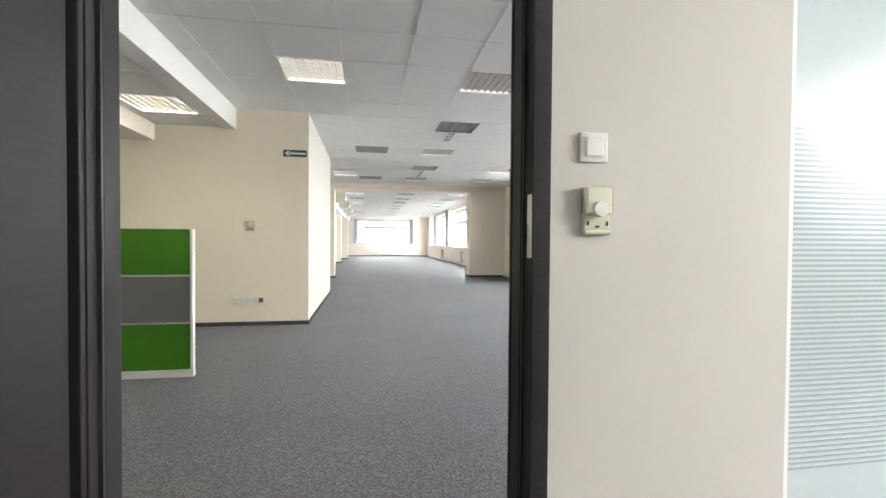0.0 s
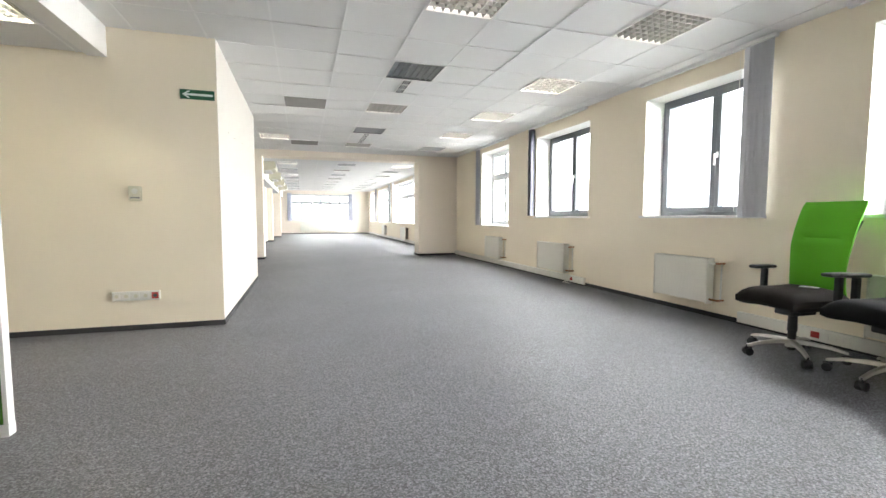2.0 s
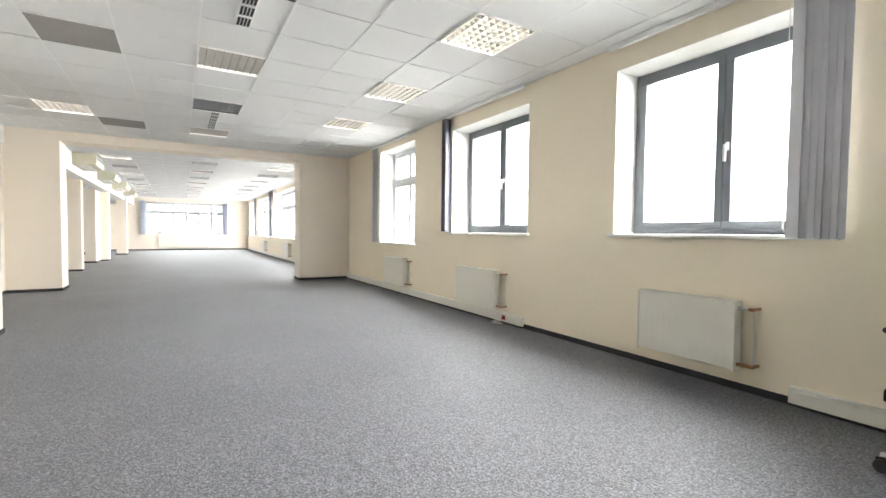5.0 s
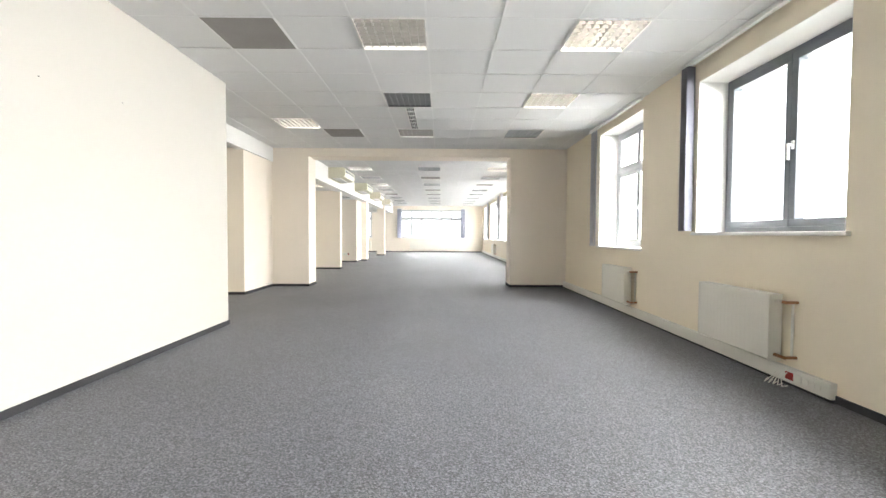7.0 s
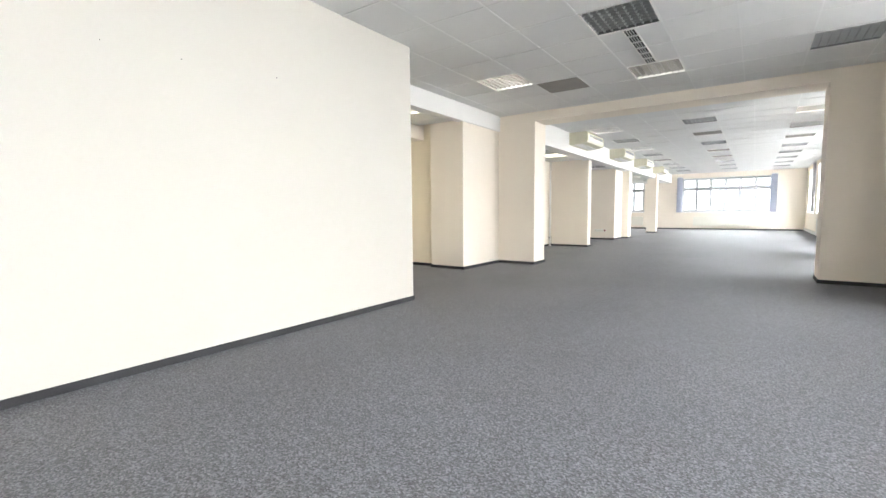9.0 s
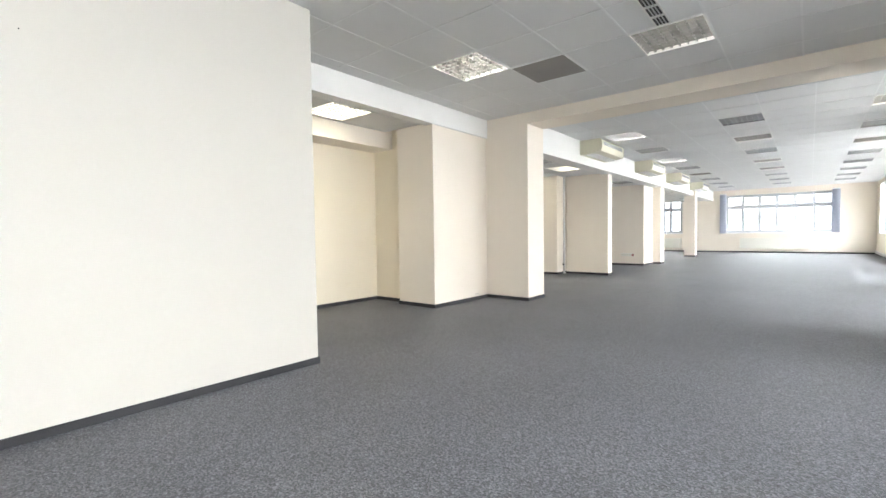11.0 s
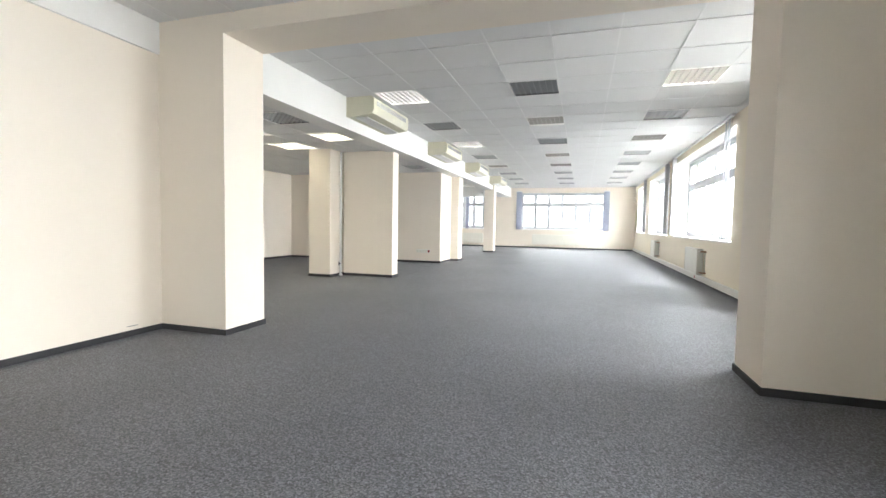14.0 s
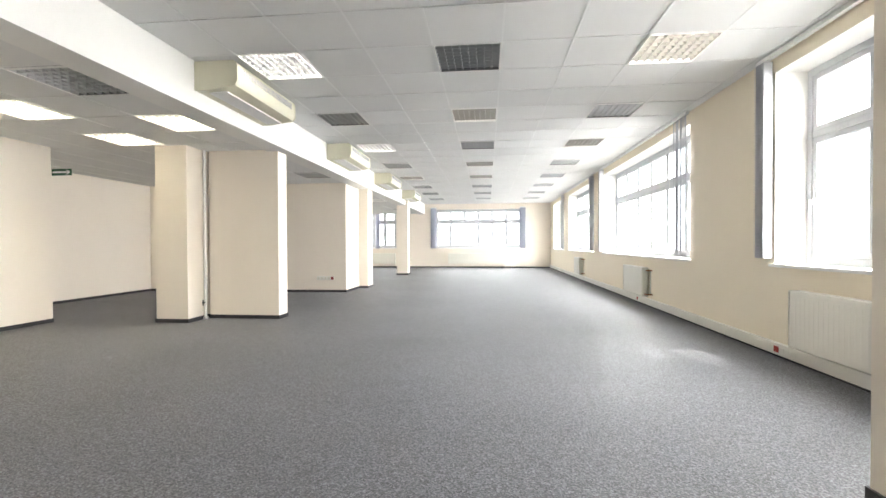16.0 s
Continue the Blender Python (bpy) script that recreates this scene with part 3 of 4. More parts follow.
for n, (y0, y1, z0, z1, kind) in enumerate(WINDOWS):
    root = thing("window_%d" % (n + 1), "dark grey two-sash window in a deep white reveal" if kind == "grey" else "white painted many-light window in a deep reveal",
                 "window", pose(XR + REVEAL + 0.03, 0, 0), kind="structure")
    lining(root, y0, y1, z0, z1, -REVEAL - 0.028, 0.10)
    part("window_sill", boxes((-REVEAL - 0.065, 0.0, y0 - 0.04, y1 + 0.04, z0 - 0.026, z0 + 0.004), bevel=0.005), WHITE, root, "white painted inner sill")
    a0, a1, b0, b1 = y0 + 0.006, y1 - 0.006, z0 + 0.006, z1 - 0.006
    if kind == "grey":
        surround(root, a0, a1, b0, b1, 0.045, GREYFRAME, 0.07)
        mid = (a0 + a1) / 2
        pane_and_frame(root, a0 + 0.045, mid - 0.002, b0 + 0.045, b1 - 0.045, 0.062, GREYFRAME, 0.085, 1)
        pane_and_frame(root, mid + 0.002, a1 - 0.045, b0 + 0.045, b1 - 0.045, 0.062, GREYFRAME, 0.085, 0)
    else:
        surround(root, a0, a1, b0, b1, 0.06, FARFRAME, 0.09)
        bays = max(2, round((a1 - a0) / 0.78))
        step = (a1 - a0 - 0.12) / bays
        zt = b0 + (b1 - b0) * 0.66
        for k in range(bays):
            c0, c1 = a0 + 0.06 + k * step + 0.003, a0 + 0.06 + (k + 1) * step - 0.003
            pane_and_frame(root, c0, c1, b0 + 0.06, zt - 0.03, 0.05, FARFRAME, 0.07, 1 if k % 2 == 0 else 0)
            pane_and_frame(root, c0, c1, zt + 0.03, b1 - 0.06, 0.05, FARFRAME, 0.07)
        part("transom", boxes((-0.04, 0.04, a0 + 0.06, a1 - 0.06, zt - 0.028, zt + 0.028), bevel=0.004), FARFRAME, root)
    # y0 < 0 is the added entrance window, its lamp made stronger
    window_light(XR + 0.50, (y0 + y1) / 2, (z0 + z1) / 2, y1 - y0, z1 - z0, (-1, 0), (0.95 if y0 > YO else 1.2 if y0 < 0 else 1.0) * WINDOW_W * (y1 - y0) * (z1 - z0))

for n, (x0, x1, z0, z1) in enumerate(FARWIN):
    root = thing("window_%d" % (n + 1 + len(WINDOWS)), "wide white many-light window in the end wall", "window",
                 Matrix.Translation((0, YF + 0.22, 0)) @ Matrix.Rotation(radians(90), 4, "Z"), kind="structure")
    a0, a1, b0, b1 = -x1 + 0.006, -x0 - 0.006, z0 + 0.006, z1 - 0.006
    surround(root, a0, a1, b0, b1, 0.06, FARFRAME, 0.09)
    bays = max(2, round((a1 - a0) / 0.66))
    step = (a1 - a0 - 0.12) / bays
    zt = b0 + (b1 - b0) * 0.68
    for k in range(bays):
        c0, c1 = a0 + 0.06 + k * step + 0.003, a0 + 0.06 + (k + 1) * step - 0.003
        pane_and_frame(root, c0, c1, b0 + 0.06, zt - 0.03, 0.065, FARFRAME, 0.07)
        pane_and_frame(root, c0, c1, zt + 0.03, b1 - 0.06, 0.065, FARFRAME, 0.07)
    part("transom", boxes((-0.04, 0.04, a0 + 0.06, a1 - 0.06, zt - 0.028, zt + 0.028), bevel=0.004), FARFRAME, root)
    part("window_sill", boxes((-0.27, 0.0, a0 - 0.04, a1 + 0.04, z0 - 0.026, z0 + 0.004), bevel=0.005), WHITE, root)
    window_light((x0 + x1) / 2, YF + 0.47, (z0 + z1) / 2, x1 - x0, z1 - z0, (0, -1), 0.35 * WINDOW_W * (x1 - x0) * (z1 - z0))


# ---- vertical blinds ----
def blind(y_stack0, y_stack1, rail0, rail1, z0, mat, label, slats):
    """A drawn-back vertical blind: rail under the ceiling, stacked slats, chain."""
    root = thing("vertical_blind", label, "blind", pose(XR, 0, 0), "vertical blinds")
    part("rail", boxes((-0.085, -0.04, rail0, rail1, C - 0.045, C - 0.003), bevel=0.003), WHITEFRAME, root, "white head rail")
    part("rail_bracket", boxes((-0.09, 0.0, (rail0 + rail1) / 2 - 0.015, (rail0 + rail1) / 2 + 0.015, C - 0.0025, C - 0.0005)), WHITEFRAME, root)
    sm = mesh_from("slat", boxes((-0.0445, 0.0445, -0.0012, 0.0012, z0, C - 0.05)), mat)
    wm = mesh_from("weight", boxes((-0.043, 0.043, -0.003, 0.003, z0 - 0.012, z0 + 0.025)), mat)
    rnd = random.Random(slats)
    for k in range(slats):
        y = y_stack0 + (y_stack1 - y_stack0) * (k + 0.5) / slats
        turn = rnd.uniform(-7, 7) + (76 if (y_stack1 - y_stack0) > 0.2 else 6)
        s = shared("slat", sm, root, pose(-0.062, y, 0, 0, 0, turn))
        w = shared("weight", wm, s, Matrix.Identity(4))
    part("chain", rods(((-0.10, y_stack1 + 0.02, z0 + 0.05), (-0.10, y_stack1 + 0.02, C - 0.04), 0.0025)), PLASTIC, root)


blind(1.92, 2.25, 1.9, 4.12, 1.10, BLIND, "grey vertical blind drawn back beside a window", 7)
blind(4.74, 5.02, 4.7, 6.50, 1.14, BLIND, "grey vertical blind drawn to one side of a window", 7)
blind(9.41, 9.53, 7.7, 9.58, 1.17, BLIND_DARK, "dark grey vertical blind stacked edge-on beside a window", 10)
blind(12.18, 12.45, 10.55, 12.5, 0.94, BLIND, "pale grey vertical blind stacked beside a window", 12)
blind(17.28, 17.42, 15.1, 17.45, 0.95, BLIND, "grey vertical blind stacked edge-on beside a window", 10)
blind(19.08, 19.52, 19.05, 23.8, 0.90, BLIND, "grey vertical blind gathered at the end of a window", 9)
blind(23.62, 23.78, 23.6, 23.85, 0.90, BLIND, "narrow stack of a grey vertical blind", 4)
blind(24.62, 24.82, 24.6, 28.5, 0.90, BLIND, "grey vertical blind stacked beside a window", 8)
blind(29.2, 29.35, 29.2, 32.0, 0.90, BLIND, "grey vertical blind stacked beside a window", 5)


def far_blind(x0, x1, label):
    root = thing("vertical_blind", label, "blind", pose(0, YF, 0), "vertical blinds")
    sm = mesh_from("slat", boxes((-0.0445, 0.0445, -0.0012, 0.0012, 0.88, 2.70)), BLIND_BLUE)
    n = max(3, round((x1 - x0) / 0.045))
    rnd = random.Random(n)
    for k in range(n):
        shared("slat", sm, root, pose(x0 + (x1 - x0) * (k + 0.5) / n, -0.06, 0, 0, 0, rnd.uniform(15, 55)))
    part("rail", boxes((x0, x1, -0.08, -0.04, 2.70, 2.74), bevel=0.003), WHITEFRAME, root)
    part("rail_bracket", boxes((x0 + 0.05, x0 + 0.08, -0.06, 0.0, 2.738, 2.75)), WHITEFRAME, root)


far_blind(-0.80, -0.56, "blue-grey vertical blind gathered beside the end window")
far_blind(3.22, 3.46, "blue-grey vertical blind gathered beside the end window")
far_blind(-3.35, -3.2, "blue-grey vertical blind gathered beside the end window")


# ---- radiators ----
def radiator(length, z0, z1, label, m, pipes=True, name="radiator"):
    """A panel radiator on a wall at x = 0, running along y, its valve end at y = 0."""
    root = thing(name, label, "radiator", m, "panel radiators")
    xf, xb = -0.135, -0.04
    part("front_panel", boxes((xf, xf + 0.018, 0, length, z0 + 0.012, z1 - 0.012), bevel=0.006), RADIATOR, root)
    part("rear_panel", boxes((xb - 0.018, xb, 0, length, z0 + 0.012, z1 - 0.012), bevel=0.006), RADIATOR, root)
    n = int(length / 0.05)
    rib = mesh_from("rib", boxes((xf - 0.0010, xf + 0.004, -0.011, 0.011, z0 + 0.05, z1 - 0.05), bevel=0.004), RADIATOR)
    for k in range(n):
        shared("rib", rib, root, pose(0, (k + 0.5) * length / n, 0))
    part("top_grille", boxes((xf - 0.004, xb + 0.004, 0.0, length, z1 - 0.014, z1), bevel=0.003), RADIATOR, root)
    part("side_cover", boxes((xf - 0.004, xb + 0.004, -0.006, 0.0, z0, z1), bevel=0.002), RADIATOR, root)
    part("side_cover", boxes((xf - 0.004, xb + 0.004, length, length + 0.006, z0, z1), bevel=0.002), RADIATOR, root)
    for yb in (0.12, length - 0.15):
        part("bracket", boxes((xb, 0.0, yb, yb + 0.03, z0 + 0.05, z1 - 0.05)), RADIATOR, root)
    if pipes:
        xm = (xf + xb) / 2
        part("valve", rods(((xm, -0.006, z1 - 0.05), (xm, -0.075, z1 - 0.05), 0.014), ((xm - 0.03, -0.06, z1 - 0.05), (xm + 0.03, -0.06, z1 - 0.05), 0.012)), PLASTIC, root, "white radiator valve")
        part("pipe", rods(((xm, -0.06, z1 - 0.05), (xm, -0.115, z1 - 0.05), 0.012), ((xm, -0.105, z1 - 0.05), (0.0, -0.105, z1 - 0.05), 0.011)), COPPER, root, "bare copper pipe")
        part("pipe", rods(((xm, -0.006, z0 + 0.05), (xm, -0.115, z0 + 0.05), 0.012), ((xm, -0.105, z0 + 0.05), (0.0, -0.105, z0 + 0.05), 0.011)), COPPER, root, "bare copper pipe")
        part("pipe", rods(((-0.02, -0.085, z0 + 0.05), (-0.02, -0.085, z1 - 0.05), 0.009)), PLASTIC, root, "white painted riser pipe")
    return root


RADL = "cream enamelled ribbed panel radiator with copper pipes under a window"
for y, ln in ((2.62, 1.2), (5.30, 0.77), (8.15, 0.91), (10.82, 0.82), (15.9, 0.95), (20.62, 1.05), (25.9, 0.8)):
    radiator(ln, 0.16, 0.67, RADL, pose(XR, y, 0))
radiator(2.5, 0.16, 0.66, "long white panel radiator under the end window", pose(2.5, YF, 0, 0, 0, 90), False)
radiator(1.6, 0.16, 0.66, "white panel radiator under the end window", pose(-2.45, YF, 0, 0, 0, 90), False)


# ---- cable trunking along the outer wall ----
def trunking(y0, y1, label, sockets=()):
    root = thing("cable_trunking", label, "trunking", pose(XR, 0, 0), kind="structure")
    part("body", boxes((-0.045, 0, y0, y1, 0.022, 0.132), bevel=0.004), PLASTIC, root)
    part("lid", boxes((-0.049, -0.045, y0 + 0.004, y1 - 0.004, 0.045, 0.110), bevel=0.0015), PLASTIC, root)
    part("base_strip", boxes((-0.03, 0, y0, y1, 0.0, 0.022)), SKIRT, root)
    for ys in sockets:
        for k in range(2):
            part("socket", boxes((-0.056, -0.049, ys + 0.075 * k, ys + 0.07 + 0.075 * k, 0.05, 0.105), bevel=0.002), RED if k == 1 else PLASTIC, root,
                 "red data socket" if k == 1 else "white socket")
        for k in range(3):
            part("socket", boxes((-0.054, -0.049, ys - 0.06 - 0.05 * k, ys - 0.02 - 0.05 * k, 0.055, 0.10), bevel=0.002), PLASTIC, root, "white socket")


trunking(7.70, YO - 0.003, "white plastic cable trunking with sockets along the floor", (7.93,))
trunking(1.6, 4.99, "white plastic cable trunking with red sockets behind chairs", (4.12, 2.95))
trunking(YO1 + 0.003, YF - 0.015, "long white plastic cable trunking along the floor", (17.05, 21.0))
b = thing("cable_bundle", "loose white cables hanging from the trunking", "cables", pose(XR, 8.05, 0))
bm = bmesh.new()
rnd = random.Random(4)
for k in range(5):
    pts = [Vector((-0.06, 0.02 * k, 0.10)), Vector((-0.09, 0.02 * k + 0.02, 0.05)), Vector((-0.12 - 0.01 * k, 0.03 * k - 0.03, 0.006)), Vector((-0.07, 0.05 * k - 0.02, 0.006))]
    for p, q in zip(pts, pts[1:]):
        rod(bm, p, q, 0.004, None, 6)
part("cable", bm, PLASTIC, b)


# ---- fan coil units on the beam ----
def fan_coil(y, length):
    root = thing("fan_coil_unit", "cream ceiling fan coil unit mounted on the beam", "air conditioner", pose(-1.09, y, C), "fan coil units")
    prof = [(0.0, -0.004), (0.40, -0.004), (0.425, -0.02), (0.44, -0.06), (0.44, -0.20), (0.415, -0.245), (0.12, -0.285), (0.0, -0.285)]
    bm = bmesh.new()
    a = [bm.verts.new((x, 0.012, z)) for x, z in prof]
    c = [bm.verts.new((x, length - 0.012, z)) for x, z in prof]
    for k in range(len(prof)):
        q = (k + 1) % len(prof)
        bm.faces.new((a[k], c[k], c[q], a[q]))
    bm.faces.new(a)
    bm.faces.new(c[::-1])
    bmesh.ops.recalc_face_normals(bm, faces=bm.faces[:])
    part("casing", bm, OLDPLASTIC, root, smooth=True)
    for s in (0, 1):
        bm = bmesh.new()
        y0, y1 = (0, 0.012) if s == 0 else (length - 0.012, length)
        a = [bm.verts.new((x * 1.015, y0, z * 1.015)) for x, z in prof]
        c = [bm.verts.new((x * 1.015, y1, z * 1.015)) for x, z in prof]
        for k in range(len(prof)):
            q = (k + 1) % len(prof)
            bm.faces.new((a[k], c[k], c[q], a[q]))
        bm.faces.new(a)
        bm.faces.new(c[::-1])
        bmesh.ops.recalc_face_normals(bm, faces=bm.faces[:])
        part("end_cap", bm, OLDPLASTIC, root)
    n = int((length - 0.2) / 0.03)
    sm = mesh_from("grille_slat", boxes((0.430, 0.446, -0.004, 0.004, -0.125, -0.055)), BLIND)
    for k in range(n):
        shared("grille_slat", sm, root, pose(0, 0.1 + (length - 0.2) * (k + 0.5) / n, 0))
    part("outlet_flap", boxes((0.10, 0.30, 0.08, length - 0.08, -0.294, -0.278), bevel=0.003), WHITE, root)
    return root


fc = fan_coil(16.78, 1.32)
for y in (20.40, 23.75, 27.4):
    copy_thing(fc, pose(-1.09, y, C))

# pipe between the double pillars
p = thing("riser_pipe", "white painted riser pipe with a small tap between pillars", "pipe", pose(-2.342, 18.78, 0))
part("pipe", rods(((0, 0, 0), (0, 0, LOW2), 0.022)), WHITE, p, smooth=True)
part("collar", rods(((0, 0, 0), (0, 0, 0.03), 0.04)), WHITE, p, smooth=True)
part("tap", rods(((0, -0.02, 0.24), (0, -0.07, 0.24), 0.010), ((0, -0.06, 0.20), (0, -0.06, 0.28), 0.008)), BLACK, p)


# ---- signs, sockets, switches ----
def exit_sign(m, arrow, label):
    root = thing("exit_sign", label, "sign", m)
    part("plate", boxes((-0.155, 0.155, -0.006, 0.0, -0.047, 0.047), bevel=0.002), SIGNGREEN, root)
    bm = bmesh.new()
    s = arrow
    box(bm, -0.06, 0.14, -0.0075, -0.0062, -0.011, 0.011)
    for t in (1, -1):
        v = [bm.verts.new((x, yy, t * z)) for yy in (-0.0075, -0.0062) for x, z in ((-0.135, 0.0), (-0.085, 0.034), (-0.060, 0.034), (-0.098, 0.008), (-0.06, 0.008), (-0.06, 0.0))]
        for q in ((0, 1, 2, 3, 4, 5), (11, 10, 9, 8, 7, 6)):
            bm.faces.new([v[i] for i in q])
    bmesh.ops.scale(bm, vec=(s, 1, 1), verts=bm.verts[:])
    bmesh.ops.recalc_face_normals(bm, faces=bm.faces[:])
    part("arrow", bm, SIGNWHITE, root, "white arrow")
    return root


exit_sign(pose(-0.830, YW, 2.338), 1, "green exit sign with a white arrow on the wall")
exit_sign(pose(-4.20, 18.36, 2.12), -1, "green exit sign with a white arrow standing off the wall end")


def socket_bar(m, w, label, n):
    root = thing("socket_strip", label, "socket", m)
    part("body", boxes((-w / 2, w / 2, -0.03, 0, -0.045, 0.045), bevel=0.004), PLASTIC, root)
    for k in range(n):
        x = -w / 2 + w * (k + 0.5) / n
        so = part("socket", boxes((x - 0.03, x + 0.03, -0.034, -0.03, -0.032, 0.032), bevel=0.003), RED if k == n - 1 else PLASTIC, root)
        part("socket_hole", rods(((x, -0.0345, 0), (x, -0.0340, 0), 0.018)), VENTBLACK if k == n - 1 else OLDPLASTIC, so)
    return root


socket_bar(pose(-1.43, YW, 0.345), 0.41, "white wall socket strip with five sockets", 5)
socket_bar(pose(-1.875, 22.40, 0.32), 0.40, "white wall socket strip low on the wall", 5)


def thermostat(m, label):
    root = thing("thermostat", label, "thermostat", m)
    part("base", boxes((-0.043, 0.036, -0.016, 0, -0.066, 0.064), (-0.043, 0.036, -0.024, -0.016, -0.066, -0.052), bevel=0.005), OLDPLASTIC, root)
    part("cover", boxes((-0.043, 0.038, -0.027, -0.016, -0.014, 0.064), bevel=0.008), OLDPLASTIC, root)
    part("dial_collar", rods(((0.000, -0.026, 0.003), (0.000, -0.029, 0.003), 0.024)), OLDPLASTIC, root, smooth=True)
    part("dial", rods(((0.000, -0.029, 0.003), (0.000, -0.036, 0.003), 0.0215, 0.0205)), PLASTIC, root, smooth=True)
    for dx in (-0.030, 0.026):
        part("slider", boxes((dx - 0.002, dx + 0.002, -0.019, -0.016, -0.041, -0.030)), BLACK, root)
    part("window", boxes((-0.008, 0.002, -0.019, -0.016, -0.047, -0.042)), BLACK, root)
    vm = mesh_from("vent_slot", boxes((-0.0445, -0.0432, -0.014, -0.004, -0.0012, 0.0012)), VENTBLACK)
    for k in range(8):
        shared("vent_slot", vm, root, pose(0, 0, -0.005 + k * 0.006))
    return root


def light_switch(m, label):
    root = thing("light_switch", label, "switch", m)
    part("frame", boxes((-0.041, 0.041, -0.010, 0, -0.041, 0.041), bevel=0.004), PLASTIC, root)
    part("rocker", boxes((-0.026, 0.026, -0.016, -0.010, -0.027, 0.027), bevel=0.004), WHITE, root)
    return root


light_switch(pose(0.752, YD0, 1.422), "square white plastic rocker light switch on the wall")
thermostat(pose(0.763, YD0, 1.250), "ivory plastic room thermostat with a round dial")
t = thing("wall_thermostat", "small white wall thermostat", "thermostat", pose(-1.40, YW, 1.345))
part("body", boxes((-0.055, 0.055, -0.032, 0, -0.065, 0.075), bevel=0.008), OLDPLASTIC, t)
part("slot", boxes((-0.04, 0.04, -0.0345, -0.032, -0.045, -0.030)), GREYPANEL, t, "grey slider slot")
part("dial", rods(((0.0, -0.032, 0.025), (0.0, -0.042, 0.025), 0.026)), PLASTIC, t)
t = thing("wall_switch", "small white switch on the wall edge", "switch", pose(-1.40, 22.85, 1.34, 0, 0, 90))
part("body", boxes((-0.04, 0.04, -0.012, 0, -0.04, 0.04), bevel=0.003), PLASTIC, t)
part("rocker", boxes((-0.025, 0.025, -0.016, -0.012, -0.025, 0.025), bevel=0.002), WHITE, t)

fe = thing("fire_extinguisher", "red fire extinguisher hung low on the wall of the recess", "extinguisher", pose(-5.12, 22.31, 0.20))
part("cylinder", rods(((0, 0, 0), (0, 0, 0.36), 0.07, 0.07, 20), ((0, 0, 0.36), (0, 0, 0.42), 0.07, 0.025, 20)), RED, fe, smooth=True)
part("valve", rods(((0, 0, 0.42), (0, 0, 0.47), 0.02), ((0, -0.02, 0.46), (0.09, -0.02, 0.49), 0.01)), BLACK, fe)
part("hose", rods(((0.03, 0, 0.44), (0.085, 0, 0.36), 0.009), ((0.085, 0, 0.36), (0.085, 0, 0.10), 0.009)), BLACK, fe)
part("bracket", boxes((-0.03, 0.03, 0.06, 0.09, 0.15, 0.25)), ALU, fe)
cd = thing("conduit", "thin white cable conduit running up the wall corner", "conduit", pose(XR - 0.012, YO - 0.03, 0), kind="structure")
part("tube", boxes((-0.012, 0.012, -0.012, 0.012, 0.135, C - 0.002), bevel=0.003), CREAM, cd)
sc = thing("wall_scratch", "short dark scuff mark low on the pillar", "scuff", pose(-1.6115, 13.87, 0.09))
part("mark", boxes((0, 0.001, -0.05, 0.05, -0.004, 0.003)), GREYTILE, sc)

# nail holes in the pale partition
for y, z in ((7.23, 2.10), (7.70, 2.11), (8.45, 2.16)):
    n = thing("nail", "small dark nail stuck in a pale wall", "nail", pose(XL, y, z), "nails")
    part("head", rods(((0, 0, 0), (0.005, 0, 0), 0.0035, 0.0035, 8)), BLACK, n)

# ---- entrance door ----
door = thing("door_1", "dark wenge door frame with an open door leaf", "door", pose(0, 0, 0), kind="structure")
JX0, JX1 = -0.488, 0.575
part("jamb", boxes((DX0, JX0, YD0 + 0.003, YD1 - 0.003, 0, 2.06), bevel=0.002), VENEER, door)
part("jamb", boxes((JX1, DX1, YD0 + 0.05, YD1 - 0.003, 0, 2.06), (JX1 + 0.002, DX1, YD0 + 0.003, YD0 + 0.049, 0, 2.06), bevel=0.002), VENEER, door)
part("head_jamb", boxes((DX0, DX1, YD0 + 0.003, YD1 - 0.003, 2.06, 2.118), bevel=0.002), VENEER, door)
for y0, y1 in ((YD0 - 0.016, YD0 + 0.003), (YD1 - 0.003, YD1 + 0.016)):
    part("casing", boxes((JX0 - 0.065, JX0 - 0.004, y0, y1, 0, 2.12), bevel=0.003), VENEER, door)
    part("casing", boxes((JX1 + (0.0 if y0 < YD0 else -0.012), JX1 + 0.052, y0, y1, 0, 2.12), bevel=0.003), VENEER, door)
    part("casing", boxes((JX0 - 0.065, JX1 + 0.058, y0, y1, 2.121, 2.19), bevel=0.003), VENEER, door)
# door stop lip with seal
part("stop", boxes((JX1 - 0.009, JX1, YD0 + 0.05, YD1 - 0.003, 0, 2.06), bevel=0.002), VENEER, door)
part("stop", boxes((JX0, JX0 + 0.011, YD0 + 0.05, YD1 - 0.003, 0, 2.06), bevel=0.002), VENEER, door)
part("seal", boxes((JX1 - 0.006, JX1, YD0 + 0.040, YD0 + 0.05, 0, 2.06)), BLACK, door)
part("seal", boxes((JX0, JX0 + 0.010, YD0 + 0.040, YD0 + 0.05, 0, 2.06)), BLACK, door)
part("strike_plate", boxes((JX1 - 0.0025, JX1, YD0 - 0.014, YD0 + 0.016, 1.12, 1.29), (JX1 - 0.006, JX1 - 0.0025, YD0 + 0.004, YD0 + 0.008, 1.16, 1.21), bevel=0.0008), ALU, door, "satin metal strike plate")
